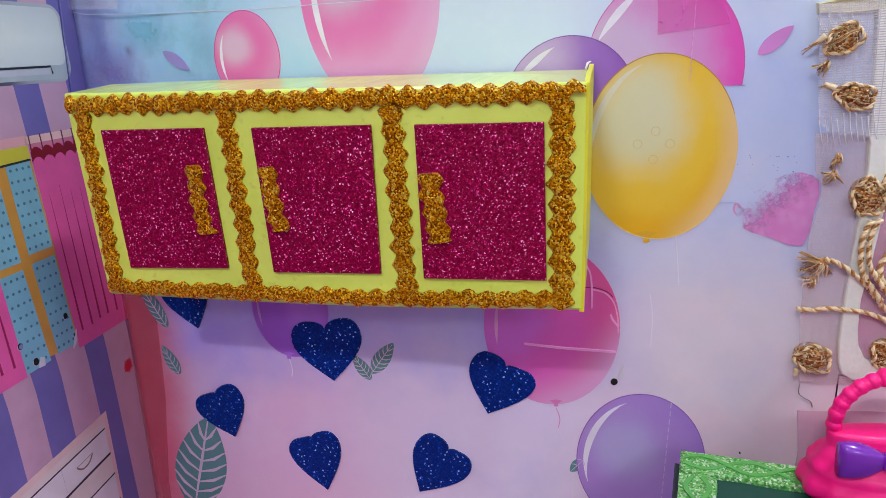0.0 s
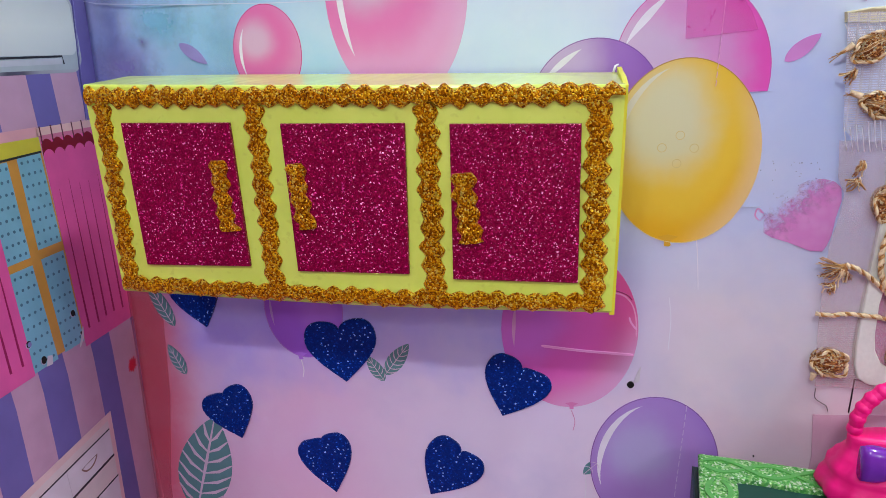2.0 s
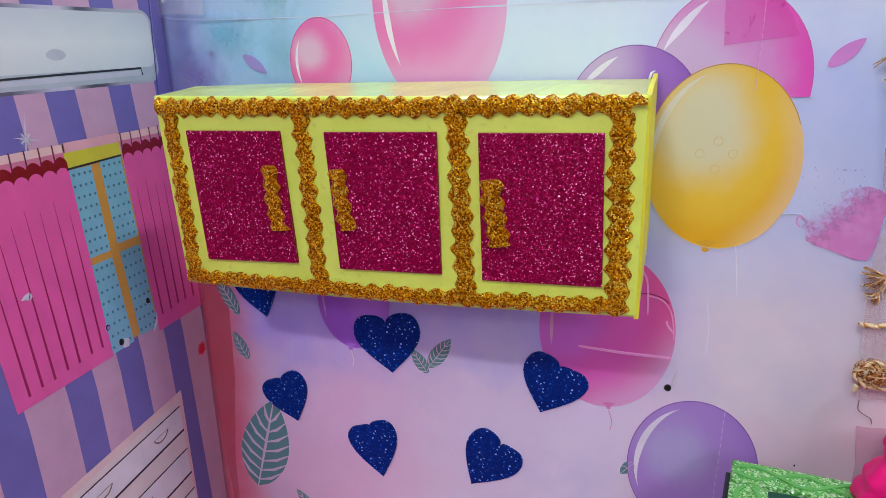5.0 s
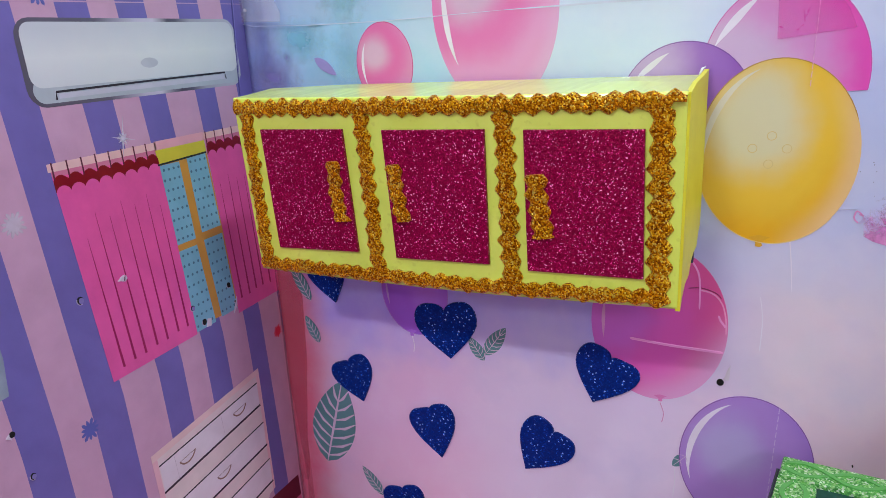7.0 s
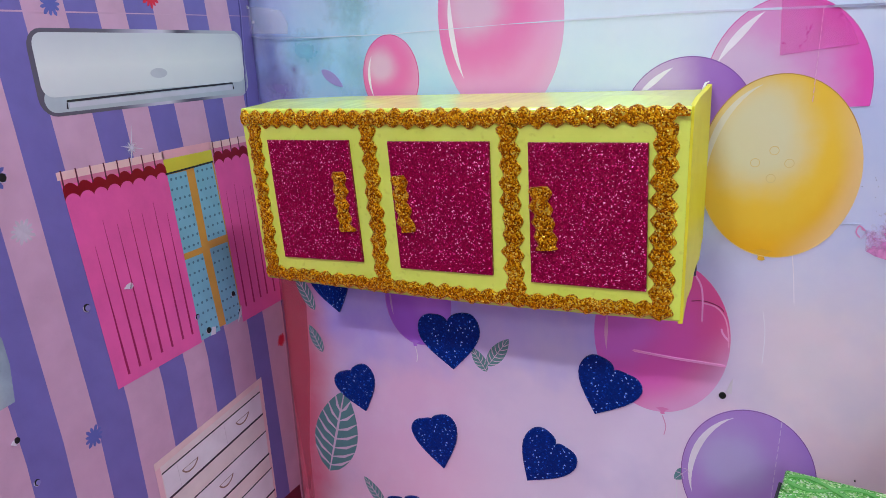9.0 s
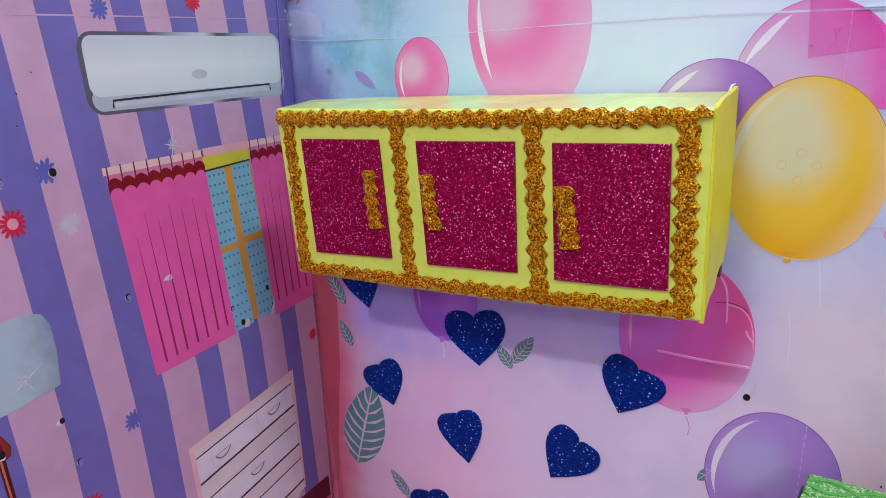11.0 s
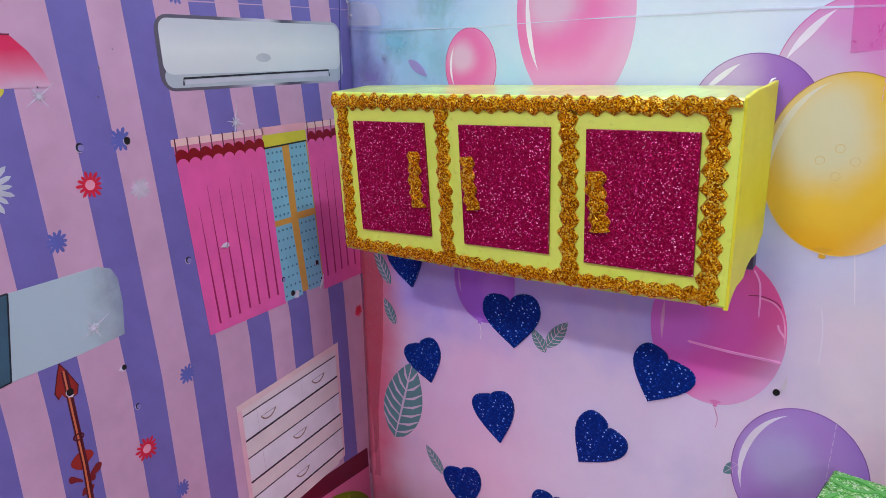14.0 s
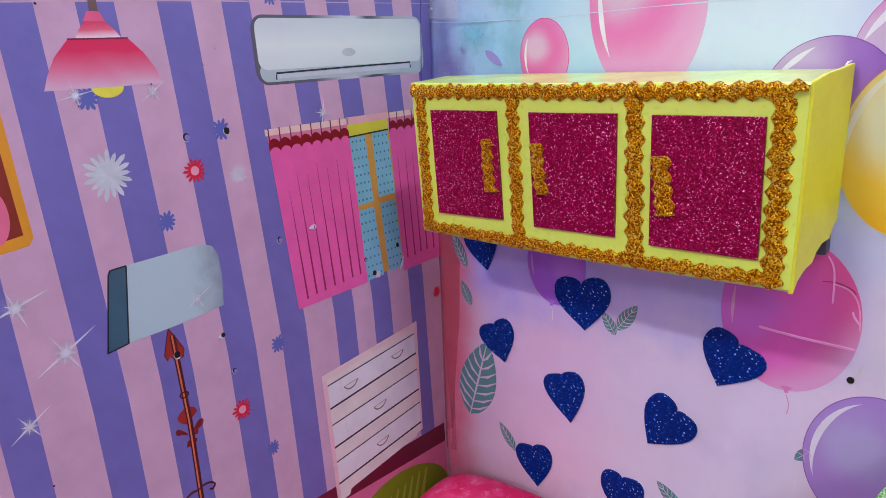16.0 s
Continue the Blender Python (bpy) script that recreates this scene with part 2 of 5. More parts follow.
def faint_ink(name, colour, alpha, edge=0.0, radii=(1, 1)):
    """Ink that lets the print below show, with a ragged soft rim where edge is set."""
    n = Nodes(name)
    soft = n.noise(150, 5, 0.7)
    cover = n.span(soft.outputs["Fac"], 0.3, 0.7, alpha * 0.8, alpha)
    if edge:
        sep = n.add("ShaderNodeSeparateXYZ")
        n.wire(n.coords(), sep.inputs[0])
        dx = n.math("DIVIDE", sep.outputs["X"], radii[0])
        dz = n.math("DIVIDE", sep.outputs["Z"], radii[1])
        d = n.math("SQRT", n.math("ADD", n.math("MULTIPLY", dx, dx), n.math("MULTIPLY", dz, dz)))
        d = n.math("ADD", d, n.span(n.noise(90, 6, 0.75).outputs["Fac"], 0.3, 0.7, -0.3, 0.3))
        cover = n.math("MULTIPLY", cover, n.span(d, 1.0 - edge, 1.0, 1.0, 0.0))
    n.wire(cover, n.shader.inputs["Alpha"])
    return n.finish(colour, 0.42, 0, 0.0, 0.3)


GLOW_INK = faint_ink("white_haze_ink", lin(226, 222, 236), 0.62)


# ---- building helpers ----
def mesh_object(name, verts, faces, material, parent=None, label="", smooth=False):
    """One mesh whose origin is its own middle."""
    mid = Vector([sum(c) / len(verts) for c in zip(*verts)])
    data = bpy.data.meshes.new(name)
    data.from_pydata([tuple(Vector(v) - mid) for v in verts], [], faces)
    bm = bmesh.new()
    bm.from_mesh(data)
    bmesh.ops.recalc_face_normals(bm, faces=bm.faces)
    bm.to_mesh(data)
    bm.free()
    if smooth:
        for p in data.polygons:
            p.use_smooth = True
    data.materials.append(material)
    ob = new(name, data)
    base = Vector()
    up = parent
    while up:
        base += up.location
        up = up.parent
    ob.parent = parent
    ob.location = mid - base
    if label:
        ob["label"] = label
    return ob


def empty(name, at):
    ob = new(name)
    ob.location = at
    ob.empty_display_size = 0.01
    return ob


def far_wall(x, z):
    """How the far wall's card bows out of its plane."""
    def ease(a, b, v):
        t = min(1, max(0, (v - a) / (b - a)))
        return t * t * (3 - 2 * t)
    back = (0.003 + 0.018 * min(1.2, max(0, (z - 0.055) / 0.37))) * (1 - ease(0.0, 0.11, x))
    return back - 0.012 * ease(0.345, 0.41, x)


def on_back(x, z, proud):
    """A place on the far wall, on the line of sight of the flat plan."""
    d = far_wall(x, z)
    ex, ey, ez = (0.31, -0.385, 0.385) if x < 0.3 else (0.26, -0.36, 0.384)
    k = -d / ey
    x, z = x + (x - ex) * k, z + (z - ez) * k
    return (x, d - proud, z)


def on_left(y, z, proud):
    return (proud, y, z)


def cabinet_y(x):
    return -0.0715 + 0.0135 * (max(0.0, 0.2 - x) / 0.155) ** 1.4


def on_front(x, z, proud):
    return (x, cabinet_y(x) - proud, z)


def flat(surf, proud):
    """Printed layers lie close upon the card."""
    return proud * (0.3 if surf is on_left else 0.36) if surf in (on_back, on_left) and proud < 0.003 else proud


def split(pts, tris, limit=0.006):
    """Halves the edges of flat triangles until they can follow a bowed surface."""
    def longest():
        return max(math.dist(pts[t[i]], pts[t[i - 1]]) for t in tris for i in range(3))
    level = 0
    while tris and longest() > limit and level < 4:
        mids, out = {}, []
        for t in tris:
            m = []
            for i in range(3):
                k = tuple(sorted((t[i], t[(i + 1) % 3])))
                if k not in mids:
                    mids[k] = len(pts)
                    pts.append(((pts[k[0]][0] + pts[k[1]][0]) / 2, (pts[k[0]][1] + pts[k[1]][1]) / 2))
                m.append(mids[k])
            out += [(t[0], m[0], m[2]), (t[1], m[1], m[0]), (t[2], m[2], m[1]), tuple(m)]
        tris = out
        level += 1
    return pts, tris


def plate(name, pts, surf, proud, material, parent=None, label="", depth=0.0006):
    """A thin piece with the given outline, in millimetres on a surface."""
    pts = [(a / 1000, b / 1000) for a, b in pts]
    n = len(pts)
    proud = flat(surf, proud)
    verts = [surf(a, b, proud) for a, b in pts] + [surf(a, b, -depth) for a, b in pts]
    tris = geometry.tessellate_polygon([[Vector((a, b, 0)) for a, b in pts]])
    faces = [tuple(i + n for i in t) for t in tris]
    if surf is not on_left:
        more, tris = split([tuple(p) for p in pts], [tuple(t) for t in tris])
        shift = len(verts) - n
        verts += [surf(a, b, proud) for a, b in more[n:]]
        tris = [tuple(i if i < n else i + shift for i in t) for t in tris]
    faces += [tuple(t) for t in tris]
    faces += [(i, (i + 1) % n, n + (i + 1) % n, n + i) for i in range(n)]
    return mesh_object(name, verts, faces, material, parent, label)


def disc(name, cx, cz, rx, rz, surf, proud, material, parent=None, label="", floor=None, turn=0.0, sides=48, rings=0, depth=0.0006, dome=0.0):
    """A round thin piece with rings, so that it follows a bowed wall. dome: how far its middle swells."""
    proud = flat(surf, proud)
    rings = rings or max(3, math.ceil(max(rx, rz) / (12 if surf is on_left else 4.5)))
    verts, faces = [], []
    c, s = math.cos(radians(turn)), math.sin(radians(turn))

    def put(r, a, p):
        u, w = rx * r * math.cos(a), rz * r * math.sin(a)
        x, z = (cx + u * c - w * s) / 1000, (cz + u * s + w * c) / 1000
        if floor is not None:
            z = max(z, floor / 1000)
        verts.append(surf(x, z, p))

    put(0, 0, proud + dome)
    for k in range(1, rings + 1):
        for i in range(sides):
            put(k / rings, 2 * math.pi * i / sides, proud + dome * (1 - (k / rings) ** 2))
    for i in range(sides):
        put(1, 2 * math.pi * i / sides, -depth)
    for i in range(sides):
        j = (i + 1) % sides
        faces.append((0, 1 + i, 1 + j))
        for k in range(rings):
            a, b = 1 + k * sides, 1 + (k + 1) * sides
            faces.append((a + i, b + i, b + j, a + j))
    return mesh_object(name, verts, faces, material, parent, label)


def stroke(name, pts, width, surf, proud, material, parent=None, label="", taper=True):
    """A drawn line of that width in millimetres, thinner at its ends."""
    left, right = [], []
    for i, (x, z) in enumerate(pts):
        a, b = pts[max(0, i - 1)], pts[min(len(pts) - 1, i + 1)]
        d = math.hypot(b[0] - a[0], b[1] - a[1]) or 1
        nx, nz = -(b[1] - a[1]) / d, (b[0] - a[0]) / d
        w = width / 2
        if taper and i in (0, len(pts) - 1):
            w *= 0.35
        left.append((x + nx * w, z + nz * w))
        right.append((x - nx * w, z - nz * w))
    return plate(name, left + right[::-1], surf, proud, material, parent, label)


def bend(points, steps=6):
    """A smooth line through the points."""
    out = []
    for i in range(len(points) - 1):
        p = [points[max(0, i - 1)], points[i], points[i + 1], points[min(len(points) - 1, i + 2)]]
        for s in range(steps):
            t = s / steps
            out.append(tuple(0.5 * (2 * p[1][k] + (p[2][k] - p[0][k]) * t + (2 * p[0][k] - 5 * p[1][k] + 4 * p[2][k] - p[3][k]) * t * t
                                    + (3 * p[1][k] - p[0][k] - 3 * p[2][k] + p[3][k]) * t ** 3) for k in range(len(points[0]))))
    return out + [tuple(points[-1])]


def tube_mesh(path, radius, sides=6):
    """The verts and faces of a round tube along a path; radius may be a list."""
    verts, faces = [], []
    path = [Vector(p) for p in path]
    side = None
    for i, p in enumerate(path):
        d = (path[min(len(path) - 1, i + 1)] - path[max(0, i - 1)]).normalized()
        if side is None:
            side = d.cross(Vector((0.3, 0.9, 0.2))).normalized()
        side = (side - d * side.dot(d)).normalized()
        other = d.cross(side)
        r = radius[i] if isinstance(radius, list) else radius
        for k in range(sides):
            a = 2 * math.pi * k / sides
            verts.append(p + (side * math.cos(a) + other * math.sin(a)) * r)
    for i in range(len(path) - 1):
        for k in range(sides):
            m = (k + 1) % sides
            faces.append((i * sides + k, i * sides + m, (i + 1) * sides + m, (i + 1) * sides + k))
    faces.append(tuple(range(sides)))
    faces.append(tuple(range((len(path) - 1) * sides, len(path) * sides)))
    return verts, faces


def tube(name, path, radius, material, parent=None, label="", sides=6):
    v, f = tube_mesh(path, radius, sides)
    return mesh_object(name, [tuple(p) for p in v], f, material, parent, label, True)


def joined(name, pieces, material, parent=None, label="", smooth=True):
    verts, faces = [], []
    for v, f in pieces:
        faces += [tuple(i + len(verts) for i in q) for q in f]
        verts += [tuple(p) for p in v]
    return mesh_object(name, verts, faces, material, parent, label, smooth)


def rope(name, path, radius, parent, label="", pitch=0.0056):
    """Uneven strands twisted round a path: cream cord, bronze thread and a dark gap."""
    fine = [Vector(p) for p in bend(path, 10)]
    made = []
    for phase, mat, r in ((0, CORD, 0.62), (2.2, CORD, 0.5), (3.9, CORD_DARK, 0.46), (5.1, BEAD, 0.4)):
        run, pts, thick, side = 0.0, [], [], None
        for i, p in enumerate(fine):
            d = (fine[min(len(fine) - 1, i + 1)] - fine[max(0, i - 1)]).normalized()
            if side is None:
                side = d.cross(Vector((0.1, 1, 0.15))).normalized()
            side = (side - d * side.dot(d)).normalized()
            if i:
                run += (p - fine[i - 1]).length
            wob = noise.noise(Vector((run * 420, phase, radius * 900)))
            a = phase + run / pitch * 2 * math.pi + 0.9 * wob
            pts.append(p + (side * math.cos(a) + d.cross(side) * math.sin(a)) * radius * (0.55 + 0.2 * wob))
            thick.append(radius * r * (1 + 0.35 * noise.noise(Vector((run * 600, 3 + phase, 0.4)))))
        made.append(tube("strand", pts, thick, mat, parent, label, 5))
    return made


def foam(name, outline, surf, base, thick, material, parent=None, label="", soft=0.0006):
    """A foam cut-out with rounded upper edges; outline in millimetres."""
    pts = [(a / 1000, b / 1000) for a, b in outline]
    n = len(pts)
    cx, cz = sum(p[0] for p in pts) / n, sum(p[1] for p in pts) / n

    def inner(k):
        out = []
        for i, (x, z) in enumerate(pts):
            a, b = pts[i - 1], pts[(i + 1) % n]
            d = math.hypot(b[0] - a[0], b[1] - a[1]) or 1
            nx, nz = -(b[1] - a[1]) / d, (b[0] - a[0]) / d
            if nx * (cx - x) + nz * (cz - z) < 0 and n < 8:
                nx, nz = -nx, -nz
            out.append((x + nx * k * AREA, z + nz * k * AREA))
        return out

    area = sum(pts[i - 1][0] * pts[i][1] - pts[i][0] * pts[i - 1][1] for i in range(n))
    AREA = 1.0 if (area > 0 or n < 8) else -1.0
    layers = [(pts, -0.0006), (pts, base + thick - soft), (inner(soft * 0.45), base + thick - soft * 0.3), (inner(soft * 1.1), base + thick)]
    verts, faces = [], []
    for ring, p in layers:
        verts += [surf(x, z, p) for x, z in ring]
    for k in range(3):
        for i in range(n):
            j = (i + 1) % n
            faces.append((k * n + i, k * n + j, (k + 1) * n + j, (k + 1) * n + i))
    top = layers[3][0]
    tris = geometry.tessellate_polygon([[Vector((x, z, 0)) for x, z in top]])
    faces += [tuple(3 * n + i for i in t) for t in tris]
    faces += [tuple(t) for t in tris]
    return mesh_object(name, verts, faces, material, parent, label)


# ---- the room that closes the place ----
def box(name, lo, hi, material, parent=None, label=""):
    v = [(x, y, z) for x in (lo[0], hi[0]) for y in (lo[1], hi[1]) for z in (lo[2], hi[2])]
    f = [(0, 1, 3, 2), (4, 6, 7, 5), (0, 4, 5, 1), (2, 3, 7, 6), (0, 2, 6, 4), (1, 5, 7, 3)]
    return mesh_object(name, v, f, material, parent, label)


X0, X1, Y0, Y1, TOP = -1.0, 2.0, -4.2, 0.5, 2.2
tagged(box("floor", (X0, Y0, -0.05), (X1, Y1, 0.0), FLOOR_PAINT), "pink covered floor under the play room", "floor", kind="structure")
tagged(box("ceiling", (X0, Y0, TOP), (X1, Y1, TOP + 0.05), ROOM_PAINT), "plain white room ceiling", "ceiling", kind="structure")
tagged(box("room_wall_north", (X0, Y1, 0), (X1, Y1 + 0.05, TOP), ROOM_PAINT), "plain pale room wall", "wall", kind="structure")
tagged(box("room_wall_south", (X0, Y0 - 0.05, 0), (X1, Y0, TOP), ROOM_PAINT), "plain pale room wall", "wall", kind="structure")
tagged(box("room_wall_west", (X0 - 0.05, Y0, 0), (X0, Y1, TOP), ROOM_PAINT), "plain pale room wall", "wall", kind="structure")
tagged(box("room_wall_east", (X1, Y0, 0), (X1 + 0.05, Y1, TOP), ROOM_PAINT), "plain pale room wall", "wall", kind="structure")


def tube_lamp(at, half, along):
    """A batten on the ceiling with a white tube below it."""
    thing = empty("ceiling_lamp", (at[0], at[1], TOP))
    ux, uy = along
    wx, wy = half * ux + 0.03 * uy, half * uy + 0.03 * ux
    box("batten", (at[0] - wx, at[1] - wy, TOP - 0.035), (at[0] + wx, at[1] + wy, TOP), CREAM, thing)
    for side in (-1, 1):
        mx, my = at[0] + side * ux * (half - 0.02), at[1] + side * uy * (half - 0.02)
        box("tube_holder", (mx - 0.012, my - 0.012, TOP - 0.07), (mx + 0.012, my + 0.012, TOP - 0.035), CREAM, thing)
    ends = [(at[0] + k * ux * (half - 0.02), at[1] + k * uy * (half - 0.02), TOP - 0.055) for k in (-1, 0, 1)]
    tube("lamp_tube", ends, 0.013, WHITE_PAPER, thing, "white glass tube", 14)
    return tagged(thing, "long white tube lamp on the room ceiling", "lamp", "ceiling lamps")


tube_lamp(LAMP_FRONT, LONG_FRONT / 2, (1, 0))
tube_lamp(LAMP_SIDE, LONG_SIDE / 2, (0, 1))


def fill_panel_lamp(at, half):
    """An added, unseen fill lamp: a flat panel in a frame that hangs from the ceiling on two rods."""
    thing = empty("added_fill_panel", (at[0], at[1], TOP))
    back = at[1] - 0.02
    box("panel", (at[0] - half, back - 0.03, at[2] - 0.16), (at[0] + half, back, at[2] + 0.16), WHITE_PAPER, thing, "white panel of the added fill lamp")
    for side in (-1, 1):
        x = at[0] + side * half * 0.8
        tube("rod", [(x, back - 0.015, at[2] + 0.16), (x, back - 0.015, TOP)], 0.006, CREAM, thing, "", 8)
    return tagged(thing, "added panel lamp for fill light, hung from the room ceiling", "lamp", "ceiling lamps")


fill_panel_lamp(LAMP_FILL, LONG_FAR / 2)

# ---- far wall: bowed card with a watercolour print ----
WALL_TOP = 0.52


def far_wall_mesh():
    nx, nz = 200, 120
    verts, faces = [], []
    for side in (0.0, 0.004):
        for j in range(nz + 1):
            for i in range(nx + 1):
                z = WALL_TOP * j / nz
                gap = 0.0018 * min(1, max(0, (0.30 - z) / 0.05))
                x = gap + (0.62 - gap) * i / nx
                verts.append((x, far_wall(x, z) + side, z))
    w = nx + 1
    half = w * (nz + 1)
    for j in range(nz):
        for i in range(nx):
            a = j * w + i
            faces.append((a, a + 1, a + w + 1, a + w))
            faces.append((half + a, half + a + 1, half + a + w + 1, half + a + w))
    for i in range(nx):
        for a in (i, nz * w + i):
            faces.append((a, a + 1, half + a + 1, half + a))
    for j in range(nz):
        for a in (j * w, j * w + nx):
            faces.append((a, a + w, half + a + w, half + a))
    data = bpy.data.meshes.new("wall_north")
    data.from_pydata(verts, [], faces)
    for p in data.polygons:
        p.use_smooth = True
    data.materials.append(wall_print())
    return new("wall_north", data)


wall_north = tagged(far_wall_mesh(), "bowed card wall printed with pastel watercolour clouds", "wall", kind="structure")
wall_west = tagged(box("wall_west", (-0.004, -0.60, 0), (0, 0.03, WALL_TOP), PINK_PAPER), "card wall printed with pink and violet stripes", "wall", kind="structure")

STRIPES = ((-322, -303, -318, -301), (-281, -263, -275, -256), (-244, -225, -237, -217), (-202, -182, -193, -173), (-163, -144, -153, -132),
           (-121, -102, -106, -87), (-84, -64, -68, -49), (-39, -21, -27, -10), (0, 27, 12, 27))
for a, b, c, d in STRIPES:
    def edge(top, low, z):
        return top + (low - top) * (424 - max(z, 222)) / 218
    plate("stripe", [(edge(a, c, 519), 519), (edge(b, d, 519), 519), (edge(b, d, 222), 222), (edge(b, d, 60), 60), (edge(a, c, 60), 60), (edge(a, c, 222), 222)], on_left, 0.00015, BLUE_PAPER, wall_west)
for y in (-362, -402, -444, -486, -528):
    plate("stripe", [(y, 519), (y + 20, 519), (y + 22, 60), (y + 2, 60)], on_left, 0.00015, BLUE_PAPER, wall_west)
stroke("crease", [(-560, 420), (-276, 423.5), (-195, 426), (25, 429)], 0.9, on_left, 0.0004, PINK_PAPER, wall_west)
plate("printed_skirting", [(-560, 132), (-330, 106), (-143, 92), (2, 82), (2, 64.5), (-112, 75), (-330, 92), (-560, 116)], on_left, 0.0003, paper(104, 20, 46), wall_west)
plate("printed_floor", [(-560, 116), (-330, 92), (-112, 75), (2, 64.5), (2, 2), (-560, 2)], on_left, 0.0003, paper(212, 104, 146), wall_west)

CREASE = plain("white_crease", lin(236, 234, 240), 0.4, amount=0.06)
for pts, w in (([(14, 415), (22, 413), (60, 410.5), (115, 408.5), (188, 408)], 0.8), ([(186, 408), (230, 407), (276, 406), (337, 403), (420, 400)], 1.7), ([(349, 357), (361, 357)], 0.6), ([(345, 297), (348, 300), (361, 300.5)], 0.6)):
    stroke("crease", pts, w * 0.62, on_back, 0.0007, paper(206, 214, 236), wall_north)
for pts in ([(330.5, 287), (332, 275), (333.5, 256)], [(319, 252), (320.6, 239), (320, 221)], [(277.6, 140), (278, 132), (277, 120)], [(112, 211), (113, 204), (112, 199)]):
    stroke("printed_string", bend(pts), 0.5, on_back, 0.0005, paper(228, 224, 238), wall_north)
stroke("printed_string", bend([(269, 183), (271, 176), (270, 170)]), 0.5, on_back, 0.0005, paper(216, 150, 196), wall_north)


# ---- printed balloons ----
def balloon(name, label, cx, cz, rx, rz, mat, proud, rim=None, shine=None, knot=None, floor=None):
    thing = tagged(disc(name, cx, cz, rx, rz, on_back, proud, mat, floor=floor, sides=64), label, "balloon print", "balloons on the wall")
    if rim:
        pts = []
        a0, a1 = (0.0, 2 * math.pi) if floor is None else (math.asin((floor - cz) / rz), math.pi - math.asin((floor - cz) / rz))
        for i in range(0, 65):
            a = a0 + (a1 - a0) * i / 64
            pts.append((cx + (rx - 0.3) * math.cos(a), cz + (rz - 0.3) * math.sin(a)))
        stroke("rim", pts, 0.35, on_back, proud + 0.00015, rim, thing, taper=False)
    if shine:
        a0, a1, k, wide, mat2 = shine
        n = 14
        outer = [(cx + rx * k * math.cos(radians(a0 + (a1 - a0) * i / n)), cz + rz * k * math.sin(radians(a0 + (a1 - a0) * i / n))) for i in range(n + 1)]
        inner = [(cx + (rx * k - wide * math.sin(math.pi * i / n)) * math.cos(radians(a0 + (a1 - a0) * i / n)),
                  cz + (rz * k - wide * math.sin(math.pi * i / n)) * math.sin(radians(a0 + (a1 - a0) * i / n))) for i in range(n - 1, 0, -1)]
        plate("shine_print", outer + inner, on_back, proud + 0.00015, mat2, thing)
    if knot:
        x, z, s = knot[:3]
        plate("knot", [(x - s * 2.2, z + 1.7 * s), (x, z + 2.2 * s), (x + s * 2.2, z + 1.7 * s), (x + 0.9 * s, z + 0.9 * s), (x + 0.6 * s, z + 0.3 * s), (x + 0.8 * s, z - 0.2 * s), (x + 0.3 * s, z - 0.5 * s),
                       (x - 0.5 * s, z - 0.4 * s), (x - 0.7 * s, z - 0.1 * s), (x - 0.55 * s, z + 0.3 * s), (x - 0.9 * s, z + 0.9 * s)], on_back, proud + 0.0001, knot[3] if len(knot) > 3 else mat, thing)
    return thing


def ink(name, pale, base, deep, spot, radii, first=0.12, mid=0.55, last=1.0, fade=None):
    return shaded_paper(name, [(first, lin(*pale)), (mid, lin(*base)), (last, lin(*deep))], (spot[0] / 1000, spot[1] / 1000), (radii[0] / 1000, radii[1] / 1000), fade=fade)


SHINE = paper(232, 228, 240)
balloon("printed_balloon", "large pink balloon printed near the top of the wall", 180.5, 412, 36, 56, ink("pink_ink", (214, 178, 208), (226, 122, 184), (226, 158, 206), (-14, 6), (46, 46), fade=(0.6, -0.8, 36, 56, 0.22, (206, 214, 236), 0.72)), 0.0004,
        None, (158, 222, 0.84, 3.2, SHINE))
balloon("printed_balloon", "small pink balloon printed on the pale blue wall", 111.5, 384.5, 18.5, 24, ink("rose_ink", (216, 176, 206), (224, 112, 176), (224, 146, 194), (-6, 6), (26, 28)), 0.0004,
        paper(206, 80, 140), (140, 218, 0.82, 1.6, SHINE))
balloon("printed_balloon", "violet balloon printed behind a yellow one", 278.5, 350, 33, 35, ink("violet_ink", (196, 170, 214), (160, 114, 196), (140, 84, 182), (-16, 22), (52, 50)), 0.0006,
        paper(128, 84, 160), (104, 150, 0.88, 3.0, SHINE), (262, 316, 4))
big_pink = balloon("printed_balloon", "magenta and lilac balloon printed behind a yellow one", 323, 366, 37, 43.5,
                   ink("magenta_ink", (208, 182, 214), (214, 146, 202), (228, 84, 184), (-22, -6), (62, 66), 0.25, 0.6, 0.95), 0.0003, paper(206, 96, 170), (108, 158, 0.90, 3.8, SHINE), floor=357)
plate("square_patch", [(319.5, 409), (320, 382.5), (352.5, 385.5), (349, 394), (344, 401), (336, 406), (328, 409)], on_back, 0.0013, faint_ink("deep_pink_patch_ink", lin(244, 92, 196), 0.4), big_pink)
for z in range(403, 362, -4):
    plate("perforation", [(337.0 - (403 - z) * 0.045, z), (337.3 - (403 - z) * 0.045, z), (337.1 - (403 - z) * 0.045, z - 2.9), (336.8 - (403 - z) * 0.045, z - 2.9)], on_back, 0.0017, paper(226, 176, 210), big_pink)
